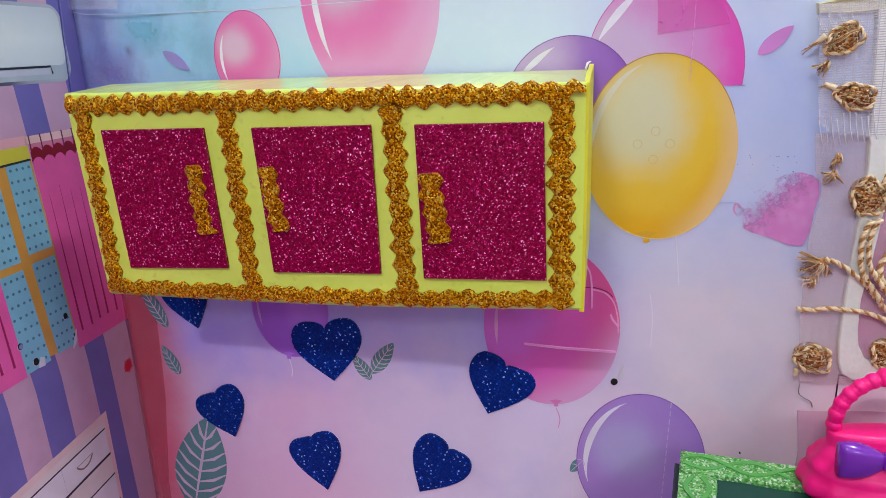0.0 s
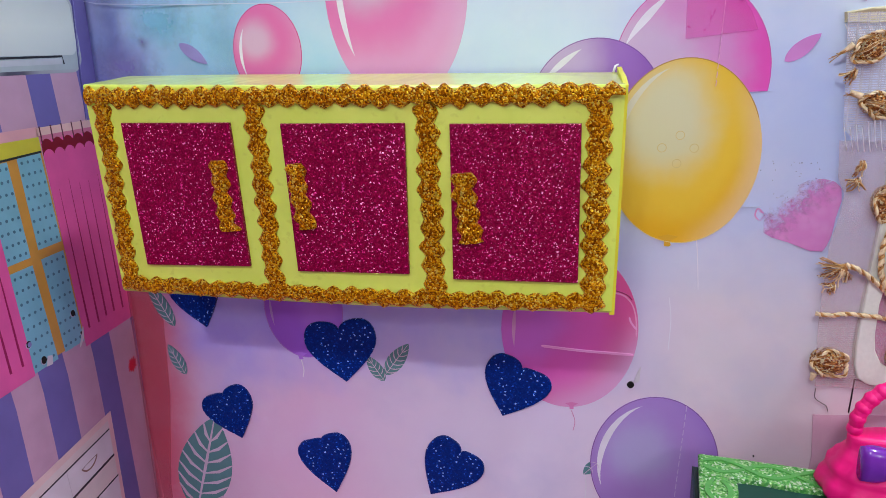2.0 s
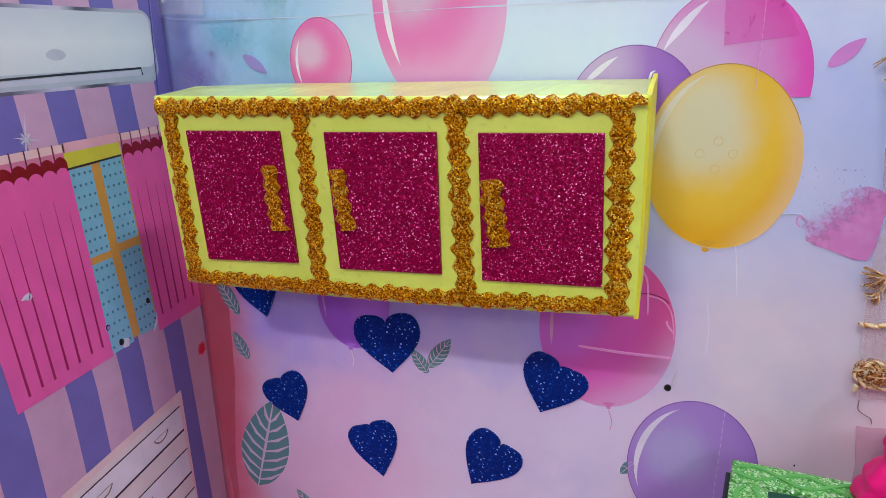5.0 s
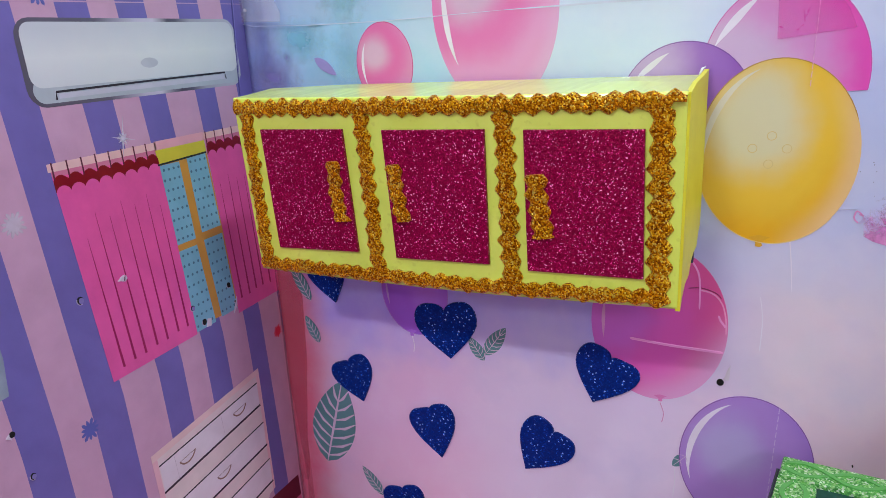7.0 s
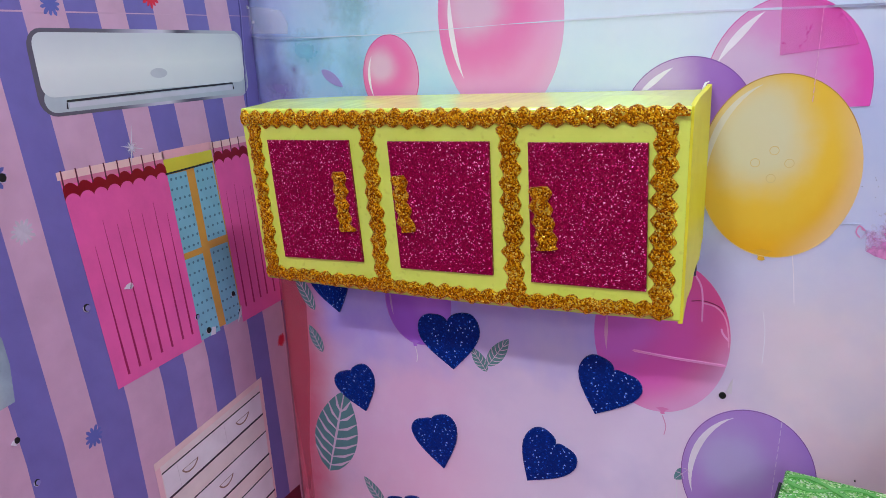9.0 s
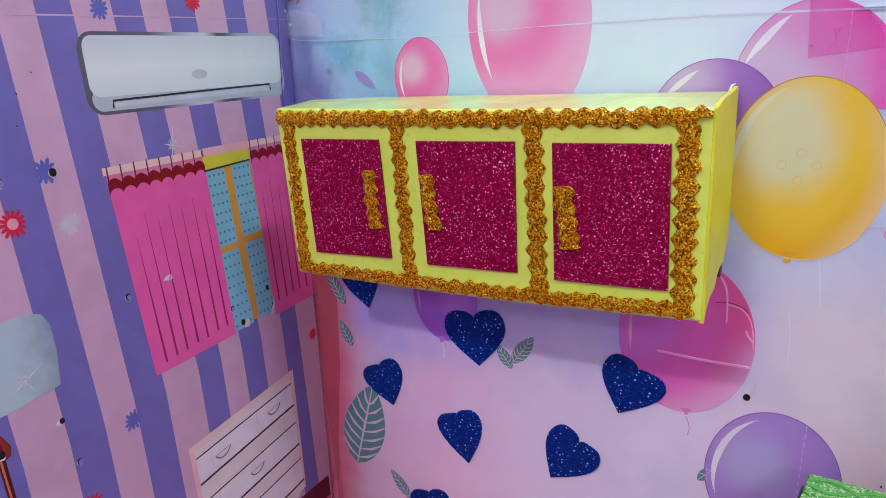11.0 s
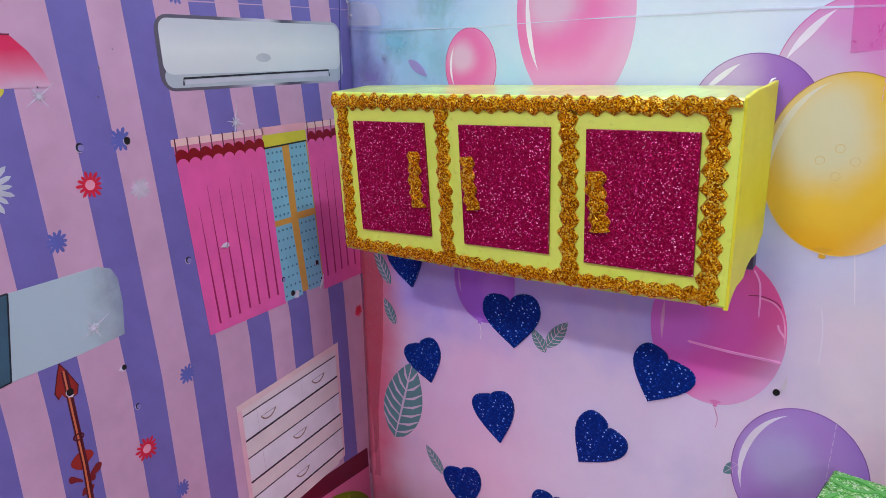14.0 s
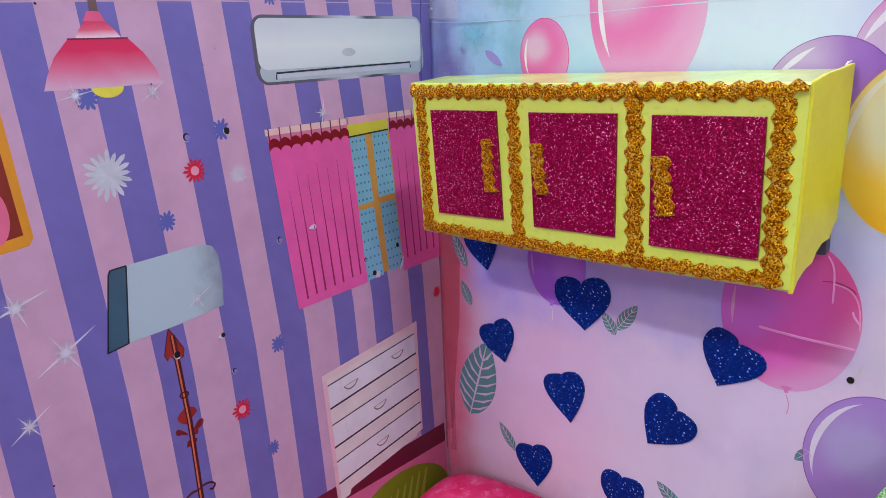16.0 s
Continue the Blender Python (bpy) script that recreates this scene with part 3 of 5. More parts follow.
yellow = balloon("printed_balloon", "yellow balloon with an embossed edge and four button dots", 322.0, 328, 36.8, 46,
                 ink("yellow_ink", (214, 212, 172), (232, 194, 56), (228, 176, 22), (-9, 15), (50, 60), 0.2, 0.66, 1.05, (0.95, -0.32, 36, 45.3, 0.55, (230, 208, 170), 0.66)), 0.0011, None, (104, 190, 0.93, 3.2, paper(220, 218, 196)), (316.5, 281, 2.4, paper(222, 172, 44)))
# Emboss drawn in ink: brown line on top, its highlight painted pale below.
stroke("embossed_edge", [(322 + 36.7 * math.cos(radians(a)), 328 + 45.9 * math.sin(radians(a))) for a in range(20, 172, 4)], 0.45, on_back, 0.0014, paper(190, 146, 70), yellow)
stroke("embossed_edge", [(322 + 36.9 * math.cos(radians(a)), 328 + 46.1 * math.sin(radians(a))) for a in range(200, 318, 4)], 0.4, on_back, 0.0014, paper(232, 206, 150), yellow)
for x, z in ((320, 337), (311.5, 331), (327, 330.5), (319, 323)):
    ring = [(x + 2.1 * math.cos(i * math.pi / 10), z + 2.1 * math.sin(i * math.pi / 10)) for i in range(21)]
    stroke("button_dot", ring, 0.36, on_back, 0.0013, paper(212, 194, 130), yellow, taper=False)
balloon("printed_balloon", "magenta balloon printed below the cabinet", 267, 232, 37, 47, ink("deep_pink_ink", (210, 112, 214), (224, 94, 186), (230, 92, 160), (-24, 2), (66, 70), 0.15, 0.5, 0.9, (0.55, -0.84, 37, 47, 0.8, (222, 176, 220), 0.30)), 0.0004,
        None, (158, 196, 0.84, 2.0, paper(222, 170, 214)), (269, 184.5, 1.7, paper(222, 130, 190)))
# Crease highlights drawn as pale pink strokes, with one dark line among them.
for pts, w in (([(252, 222.5), (262, 221.3), (274, 220), (288, 219), (302, 218)], 1.6), ([(285, 270), (288, 264), (289, 256), (289, 243)], 1.1), ([(299, 240), (300, 237), (303, 233)], 1.2)):
    stroke("crease", bend(pts), w * 0.85, on_back, 0.0009 + 0.0005 * w, paper(248, 172, 224), wall_north)
stroke("crease", bend([(283, 255), (290, 255.4), (297, 253), (300, 250)]), 0.5, on_back, 0.0012, paper(138, 34, 84), wall_north)
stroke("crease", bend([(289, 254.3), (296, 252.2), (300.6, 246.5), (302.6, 238), (303, 229)]), 0.7, on_back, 0.0014, paper(246, 168, 212), wall_north)
violet = balloon("printed_balloon", "violet balloon with an embossed edge low on the wall", 315.5, 150, 35.5, 43, ink("lavender_ink", (182, 172, 220), (174, 138, 212), (156, 116, 206), (-8, 8), (50, 56)), 0.0009,
                 paper(128, 84, 150), (104, 204, 0.89, 3.8, SHINE))
for i in range(15):
    z = 188 - i * 5
    x = 331.5 - (190 - z) * 0.06
    plate("perforation", [(x, z), (x + 0.45, z), (x + 0.25, z - 3.4), (x - 0.2, z - 3.4)], on_back, 0.0014, paper(200, 180, 222), violet)
balloon("printed_balloon", "dark violet balloon printed in the shade of the cabinet", 116.5, 243, 23.5, 31, ink("plum_ink", (180, 122, 230), (160, 98, 218), (154, 90, 210), (10, -4), (34, 40)), 0.0004,
        paper(170, 126, 206), (165, 205, 0.86, 1.4, paper(180, 150, 210)), (112, 211.5, 1.8))
plate("printed_square", [(352, 0.1 + 408), (420, 405), (420, 398), (361, 400)], on_back, 0.0005, paper(206, 214, 230), wall_north)


# ---- printed leaves, splash ----
def leaf(label, base, tip, wide, mat, vein=None, pairs=6):
    dx, dz = tip[0] - base[0], tip[1] - base[1]
    length = math.hypot(dx, dz)
    ux, uz = dx / length, dz / length

    def at(s, t):
        return (base[0] + ux * s * length - uz * t, base[1] + uz * s * length + ux * t)

    def half(s):
        return wide / 2 * math.sin(math.pi * s ** 0.85) ** 0.75 if 0 < s < 1 else 0.0

    n = 14
    pts = [at(i / n, half(i / n)) for i in range(n + 1)] + [at(i / n, -half(i / n)) for i in range(n - 1, 0, -1)]
    thing = tagged(plate("printed_leaf", pts, on_back, 0.0005, mat), label, "leaf print", "leaves on the wall")
    if vein:
        stroke("midrib", [at(0, 0), at(0.5, 0), at(0.97, 0)], wide * 0.055, on_back, 0.0011, vein, thing)
        for i in range(pairs):
            s = 0.08 + 0.78 * i / pairs
            for side in (1, -1):
                e = min(0.98, s + 0.16)
                stroke("vein", [at(s, 0), at((s + e) / 2 - 0.02, side * half(e) * 0.55), at(e, side * half(e))], wide * 0.06, on_back, 0.0011, vein, thing)
    return thing


TEAL, VEIN = paper(92, 140, 146), paper(212, 190, 214)
leaf("large teal leaf print with pale veins", (31.3, 101), (52.8, 170), 35, TEAL, VEIN, 7)
leaf("small teal leaf print with pale veins", (161.5, 198), (151.8, 214), 8, TEAL, VEIN, 5)
leaf("small teal leaf print with pale veins", (162, 202), (177, 222), 10, TEAL, VEIN, 6)
leaf("grey teal leaf print in the cabinet's shade", (36.2, 230), (23.2, 258), 9, TEAL, VEIN, 6)
leaf("grey teal leaf print beside the corner", (38.5, 198.5), (30, 218), 8, TEAL, VEIN, 5)
leaf("slim teal leaf print above a blue heart", (76, 80), (61, 102), 9, TEAL, VEIN, 6)
leaf("slim teal leaf print low on the wall", (212, 76), (192, 96), 10, TEAL, VEIN, 6)
leaf("tip of a teal leaf behind a violet balloon", (284.5, 150), (276.3, 141.5), 7, TEAL, VEIN, 2)
leaf("mauve leaf print on the blue wall", (64, 391), (78, 380), 6, paper(160, 148, 212))
leaf("pink leaf print on the pale blue wall", (365.5, 370.5), (380.5, 382.5), 7, paper(212, 140, 210))
leaf("pink leaf print near the top edge", (398, 396), (392, 412), 7, paper(206, 138, 208))



def splash_ink():
    """Pink brushwork, dense at one side and thinning out to the other."""
    n = Nodes("pink_splash_ink")
    sep = n.add("ShaderNodeSeparateXYZ")
    n.wire(n.coords(), sep.inputs[0])
    dabs = n.add("ShaderNodeTexVoronoi")
    dabs.inputs["Scale"].default_value = 190
    n.wire(n.coords(), dabs.inputs["Vector"])
    rag = n.noise(300, 3, 0.6)
    way = n.math("SUBTRACT", sep.outputs["X"], n.math("MULTIPLY", sep.outputs["Z"], 0.8))
    cover = n.span(n.math("ADD", way, n.span(rag.outputs["Fac"], 0.3, 0.7, -0.006, 0.006)), -0.019, 0.004, 0.0, 1.0, smooth=True)
    col = n.mix(n.span(dabs.outputs["Distance"], 0.2, 0.7), lin(234, 160, 222), lin(228, 144, 214))
    n.wire(n.math("MULTIPLY", cover, 0.78), n.shader.inputs["Alpha"])
    return n.finish(col, 0.34, 0, 0.22, 0.4)


SPLASH = splash_ink()
splash = tagged(plate("printed_heart", [(362.5, 300), (363, 287), (367.6, 284.3), (376, 281.6), (386, 277.3), (391.8, 277), (393.6, 280), (395.3, 285.2), (396.2, 294), (398, 303), (397.2, 309.5), (394, 312.6), (389, 314.2), (382, 313.6), (375, 310), (367, 305)],
                      on_back, 0.0005, SPLASH, depth=-0.00004), "blotchy pink heart print fading into specks", "heart print")
stroke("curl", bend([(362.5, 297), (359.6, 299.5), (358.5, 296), (361, 293.5), (363, 296.5), (360.5, 298)], 4), 0.7, on_back, 0.0009, paper(222, 150, 206), splash)
SPECK = faint_ink("grey_speck_ink", lin(120, 116, 170), 0.5)
for i in range(26):
    x, z = random.uniform(356, 392), random.uniform(303, 324)
    s = random.uniform(0.14, 0.32)
    plate("ink_speck", [(x - s, z), (x, z + s), (x + s, z), (x, z - s)], on_back, 0.0006, SPECK, splash)


# ---- salmon wash, wash patches and clear tape beside the corner ----
plate("salmon_wash", [(2.2, 258), (24, 262), (30, 236), (26, 185), (16, 119), (14, 60), (2.2, 60)], on_back, 0.0003, faint_ink("salmon_ink", lin(222, 86, 110), 0.26), wall_north, depth=-0.00004)
for cx, cz, rx, rz, colour, alpha in ((27, 404, 9, 26, (118, 130, 206), 0.5), (88, 446, 26, 40, (132, 206, 208), 0.5), (90, 388, 17, 26, (140, 180, 224), 0.3), (32, 380, 28, 18, (146, 128, 202), 0.55),
                                      (44, 392.5, 3.6, 4.2, (140, 124, 190), 0.6), (54, 402, 26, 15, (126, 206, 230), 0.55)):
    disc("wash_patch", cx, cz, rx, rz, on_back, 0.0003, faint_ink("wash_ink", lin(*colour), alpha, 0.85, (rx / 1000, rz / 1000)), wall_north, depth=-0.00004)
tape = tagged(plate("clear_tape", [(7.5, 433.5), (14, 434), (17, 431.5), (22, 432), (40, 428), (44, 420), (43, 414), (15, 416), (12, 398), (11, 372), (6.5, 372), (8, 400)], on_back, 0.0016, faint_ink("tape_film", lin(222, 224, 238), 0.22), depth=-0.0012), "strip of milky clear tape along the wall's corner", "tape")
plate("frayed_edge", [(7.5, 433.5), (14, 434.4), (17, 431.9), (16.4, 430.8), (13.6, 432.8), (7.6, 432.2)], on_back, 0.002, faint_ink("tape_edge_film", lin(238, 238, 244), 0.7), tape, depth=-0.0015)
tagged(disc("glossy_speck", 18, 423, 0.7, 0.9, on_back, 0.002, paper(238, 240, 248), sides=12, rings=2), "tiny white speck on the tape", "speck", "specks on the wall")
plate("printed_scrap", [(17, 452), (22.5, 452), (22.5, 438.5), (18.5, 437)], on_back, 0.0006, paper(132, 112, 112), wall_north)
plate("printed_scrap", [(22.5, 452), (26, 452), (26, 437), (23.5, 435.5), (22.5, 438)], on_back, 0.0006, paper(198, 150, 190), wall_north)
# The fold's shaded and lit sides are painted as two violet strokes.
FOLD_SHADE, FOLD_LIT = paper(78, 74, 140), paper(140, 136, 196)
stroke("card_fold", [(12.5, 519), (11, 432), (5, 377), (3, 352)], 0.9, on_left, 0.0008, FOLD_SHADE, wall_west)
stroke("card_fold", [(13.6, 519), (12.1, 432), (6.1, 377)], 0.6, on_left, 0.0008, FOLD_LIT, wall_west)


# ---- blue foam hearts ----
def bez(p, c, d, q, k=7):
    return [tuple(p[j] * (1 - t) ** 3 + 3 * c[j] * t * (1 - t) ** 2 + 3 * d[j] * t * t * (1 - t) + q[j] * t ** 3 for j in (0, 1)) for t in [i / k for i in range(k)]]


def foam_heart(tip, notch, wide, label, left=1.12, right=1.12):
    """left, right: how high each lobe stands, as a share of the height of the notch."""
    def lobe(peak):
        return (bez((0, 0), (wide * 0.34, 0.2), (wide * 1.0, 0.52), (wide, 0.80)) + bez((wide, 0.80), (wide, peak - 0.12), (wide * 0.82, peak), (wide * 0.54, peak))
                + bez((wide * 0.54, peak), (wide * 0.28, peak), (wide * 0.06, 0.5 * peak + 0.54), (0, 1.0)))

    shape = lobe(right) + [(0, 1.0)] + [(-x, y) for x, y in lobe(left)[:0:-1]]
    ax, az = notch[0] - tip[0], notch[1] - tip[1]
    length = math.hypot(ax, az)
    pts = [(tip[0] + ax * y + az / length * x, tip[1] + az * y - ax / length * x) for x, y in shape]
    return tagged(foam("foam_heart", pts, on_back, 0.0, 0.0021, NAVY, soft=0.0008), label, "heart", "blue hearts on the wall")


foam_heart((57, 230.5), (50, 262), 15.5, "navy glitter foam heart half behind the cabinet")
foam_heart((139, 197.5), (136.5, 230.5), 21.5, "large navy glitter foam heart below the cabinet", 1.16, 1.18)
foam_heart((69.5, 157), (60.5, 186), 16.5, "navy glitter foam heart above a teal leaf", 1.06, 1.14)
foam_heart((230, 178.5), (241.5, 208.5), 19.5, "navy glitter foam heart overlapping a magenta balloon", 1.15, 1.04)
foam_heart((126.5, 121.5), (119.5, 158), 17.0, "navy glitter foam heart leaning on the pink wall", 1.02, 1.08)
foam_heart((185.5, 123.5), (205, 153), 18.5, "navy glitter foam heart tilted to one side", 1.13, 1.08)
foam_heart((96, 56), (92, 89), 16.5, "navy glitter foam heart low on the wall", 1.06, 1.11)
foam_heart((168, 54), (166.5, 88.5), 16.5, "navy glitter foam heart near the floor", 1.13, 1.05)


# ---- prints on the striped wall ----
def rounded(y0, z0, y1, z1, r, k=5):
    pts = []
    for cy, cz, a in ((y1 - r, z1 - r, 0), (y0 + r, z1 - r, 90), (y0 + r, z0 + r, 180), (y1 - r, z0 + r, 270)):
        pts += [(cy + r * math.cos(radians(a + 90 * i / k)), cz + r * math.sin(radians(a + 90 * i / k))) for i in range(k + 1)]
    return pts


def air_conditioner():
    n = Nodes("grey_rim_ink")
    sep = n.add("ShaderNodeSeparateXYZ")
    n.wire(n.coords(), sep.inputs[0])
    wave = n.noise(30, 2)
    along = n.math("ADD", n.span(sep.outputs["Y"], -0.0775, 0.0775), n.span(wave.outputs["Fac"], 0.3, 0.7, -0.02, 0.02))
    RIM = n.finish(n.ramp(along, [(0.0, lin(84, 82, 96)), (0.30, lin(92, 90, 104)), (0.46, lin(186, 184, 204)), (0.55, lin(196, 194, 206)), (0.63, lin(70, 68, 84)), (0.68, lin(84, 82, 98)), (0.76, lin(158, 160, 172)), (1.0, lin(178, 184, 192))]), 0.4, 0, 0.12)
    thing = tagged(plate("printed_air_conditioner", rounded(-146, 378.5, 9, 419.5, 9), on_left, 0.0003, RIM), "grey and white air conditioner printed on the striped wall", "air conditioner")
    plate("lower_lip", rounded(-143, 380.2, 7.4, 392, 6), on_left, 0.00045, paper(174, 186, 192), thing)
    plate("front_panel", rounded(-143.2, 387.5, 6.6, 417.6, 6), on_left, 0.0006, banded_paper("grey_panel_ink", [(0.0, lin(204, 212, 212)), (0.5, lin(214, 220, 218)), (1.0, lin(196, 202, 206))], -0.015, 0.013), thing)
    stroke("vent_line", [(-131.5, 381.5), (-131, 385.3), (-70, 386.3), (-7, 387), (-6.5, 383)], 1.1, on_left, 0.0008, paper(34, 36, 46), thing, taper=False)
    plate("louvre", [(-130, 382), (-130, 384.4), (-8, 386), (-8, 383)], on_left, 0.0007, paper(192, 196, 206), thing)
    disc("badge", -68.5, 396, 6.3, 2.7, on_left, 0.0008, paper(184, 190, 196), thing, sides=24, rings=2)


air_conditioner()

PINK_CLOTH, FOLD = paper(228, 92, 162), paper(156, 22, 84)
TICK = paper(96, 40, 60)


def curtain(label, y0, y1, low0, low1, top, low, scallops, folds):
    def at(f, z):
        k = (top - z) / (top - low)
        return (y0 + (low0 - y0) * k) * (1 - f) + (y1 + (low1 - y1) * k) * f
    thing = tagged(plate("printed_curtain", [(at(0, top), top), (at(1, top), top), (at(1, low), low), (at(0, low), low)], on_left, 0.0005, PINK_CLOTH), label, "curtain print", "printed curtains")
    pts = []
    for i in range(scallops):
        for s in (0.02, 0.12, 0.3, 0.5, 0.7, 0.88):
            pts.append((at((i + s) / scallops, top), top - 2.6 + 3.2 * math.sin(math.pi * s) ** 0.6))
    pts.append((at(1, top), top - 2.6))
    for i in range(scallops, 0, -1):
        for s in (0.0, 0.06, 0.16, 0.3, 0.5, 0.7, 0.84, 0.94):
            f = (i - s) / scallops
            pts.append((at(f, top - 6), top - 7.8 + 3.0 * math.sin(math.pi * s) ** 0.6))
    pts.append((at(0, top - 6), top - 7.8))
    plate("valance", pts, on_left, 0.00065, MAROON_PAPER, thing)
    plate("curtain_rod", [(at(0, top) - 1.5, top + 2.5), (at(1, top), top + 2.5), (at(1, top), top + 6.5), (at(0, top) - 1.5, top + 6.5)], on_left, 0.0005, paper(228, 190, 186), thing)
    plate("heading", [(at(0, top), top - 0.1), (at(1, top), top - 0.1), (at(1, top), top + 2.5), (at(0, top), top + 2.5)], on_left, 0.00052, paper(206, 120, 150), thing)
    for i in range(scallops):
        y = at((i + 0.12) / scallops, top)
        plate("hook", [(y - 0.4, top + 7), (y + 0.4, top + 7), (y + 0.5, top - 1.5), (y - 0.4, top - 1.5)], on_left, 0.0008, TICK, thing)
    for i, (f, a, b) in enumerate(folds):
        y_top, y_low = at(f, top - a), at(f, low + b)
        plate("fold_line", [(y_top - 0.06, top - a), (y_top + 0.06, top - a), (y_low + 0.75, low + b), (y_low - 0.75, low + b)], on_left, 0.0007, FOLD, thing)
    return thing


curtain("pink curtain with a maroon scalloped heading printed on the wall", -144, -76, -137, -72, 346, 233, 8, [(0.138, 34, 5), (0.262, 22, 6), (0.385, 26, 6), (0.52, 20, 7), (0.646, 24, 7), (0.785, 20, 8), (0.908, 28, 8)])
curtain("pink printed curtain partly hidden by the cabinet", -35.5, 14, -32, 15, 346, 231, 6, [(0.12, 26, 9), (0.3, 22, 9), (0.46, 26, 10), (0.62, 26, 10), (0.8, 24, 9)])


def printed_window():
    thing = tagged(plate("printed_window", [(-77, 348), (-36.5, 348), (-31.5, 236), (-76, 236)], on_left, 0.0004, paper(206, 152, 66)), "window with dotted blue panes and ochre bars printed on the wall", "window print")
    plate("header", [(-77, 348), (-36.5, 348), (-36.3, 341), (-77, 340)], on_left, 0.0006, paper(206, 200, 62), thing)
    stroke("shadow_line", [(-77, 339.6), (-36.5, 340.6)], 1.1, on_left, 0.0007, paper(40, 46, 44), thing, taper=False)
    plate("rod_strip", [(-77, 353), (-36.5, 353), (-36.5, 348), (-77, 348)], on_left, 0.0005, paper(224, 168, 176), thing)
    for y0, y1, b0, b1, z0, z1 in ((-76, -60.5, -74, -58.5, 291, 339), (-54, -37.5, -52.5, -35, 293, 340), (-74, -58.5, -72, -54.5, 234, 287), (-52, -35, -48.5, -33, 235, 288)):
        pane = plate("pane", [(y0, z1), (y1, z1), (b1, z0), (b0, z0)], on_left, 0.0006, paper(124, 184, 204), thing)
        dots = []
        for r in range(8):
            for c in range(4):
                z = z0 + (z1 - z0) * (r + 0.5) / 8
                k = (z1 - z) / (z1 - z0)
                f = (c + 0.5 + (0.12 if r % 2 else -0.1)) / 4
                y = (y0 + (b0 - y0) * k) * (1 - f) + (y1 + (b1 - y1) * k) * f
                ring = [(0.00024, (y + 0.85 * math.cos(math.pi * i / 4)) / 1000, (z + 0.85 * math.sin(math.pi * i / 4)) / 1000) for i in range(8)]
                dots.append((ring + [(0.0001, p[1], p[2]) for p in ring], [tuple(range(8))] + [(i, (i + 1) % 8, 8 + (i + 1) % 8, 8 + i) for i in range(8)]))
        joined("dots", dots, paper(76, 120, 142), pane, smooth=False)


printed_window()


def dresser():
    thing = tagged(plate("printed_dresser", [(-125, 179), (-23, 185.5), (-26, 90), (-33, 89), (-34, 87), (-110, 81), (-112, 77), (-124, 76)], on_left, 0.0005, paper(222, 207, 206)), "white chest of three drawers printed on the wall", "dresser print")
    LINE, FACE = paper(44, 32, 50), paper(222, 214, 222)
    rows = ((170, 176, 152, 159), (139, 145, 121, 127), (109, 115, 91, 97))
    for a, b, c, d in rows:
        drawer = plate("drawer", [(-120.5, a), (-27, b), (-28, d), (-120.5, c)], on_left, 0.0007, FACE, thing)
        stroke("upper_line", [(-121, a), (-27, b)], 0.9, on_left, 0.0009, LINE, drawer, taper=False)
        stroke("lower_line", [(-121, c), (-27, d)], 1.5, on_left, 0.0009, LINE, drawer, taper=False)
    plate("end_post", [(-125, 178.6), (-121.3, 178.9), (-120.6, 76.2), (-124, 76)], on_left, 0.0006, paper(226, 180, 190), thing)
    plate("end_post", [(-26.6, 185.2), (-23, 185.5), (-26, 90), (-28.6, 89.6)], on_left, 0.0006, paper(228, 188, 194), thing)
    for y, low, high in ((-66, 157.5, 173), (-108, 122.5, 139.5), (-109, 152.5, 170)):
        stroke("panel_line", [(y, high), (y + 0.6, low)], 0.35, on_left, 0.0010, paper(186, 172, 184), thing)
    plate("top_board", [(-125, 179), (-23, 185.5), (-23.4, 181.5), (-125, 174.6)], on_left, 0.0007, paper(226, 196, 194), thing)
    for y, z in ((-99, 163.5), (-48, 167.5), (-72, 134.5), (-73, 103.5)):
        arc = [(y - 7, z - 0.4), (y - 4, z - 3.2), (y, z - 4), (y + 4, z - 2.6), (y + 7, z + 0.6)]
        stroke("handle", bend(arc, 3), 1.0, on_left, 0.0010, paper(138, 106, 98), thing)
        stroke("handle", [(y - 7, z - 0.4), (y + 7, z + 0.6)], 0.9, on_left, 0.0010, paper(120, 92, 88), thing)


dresser()


def pendant():
    thing = tagged(plate("printed_pendant_lamp", [(-251, 407), (-221, 407), (-214, 400), (-209, 392), (-206, 384), (-266, 384), (-263.2, 391), (-258.6, 399)], on_left, 0.0005,
                         banded_paper("red_to_white_ink", [(0.05, lin(208, 166, 190)), (0.38, lin(214, 112, 142)), (0.8, lin(214, 36, 86))], -0.012, 0.011)), "red and white pendant lamp printed on the wall", "lamp print")
    plate("upper_shade", [(-242, 415), (-231, 415), (-227, 411), (-224.5, 407.5), (-247, 407.5), (-245, 411)], on_left, 0.0006, banded_paper("red_fade_ink", [(0.05, lin(230, 200, 210)), (0.5, lin(220, 96, 124)), (1.0, lin(212, 50, 90))], -0.0035, 0.004), thing)
    plate("cap", [(-239.5, 420), (-233.5, 420), (-231, 415.2), (-242, 415.2)], on_left, 0.0006, paper(222, 92, 130), thing)
    plate("stem", [(-238.3, 460), (-233.5, 460), (-233.8, 420), (-238, 420)], on_left, 0.0005, paper(112, 84, 84), thing)
    stroke("seam", [(-251, 407.2), (-221, 407.4)], 0.7, on_left, 0.0009, paper(120, 24, 60), thing, taper=False)
    pts = [(-236 + 8.2 * math.cos(a), 384 - 5.2 * math.sin(a)) for a in [math.pi * i / 12 for i in range(13)]]
    plate("bulb", pts, on_left, 0.0006, paper(226, 214, 74), thing)


pendant()


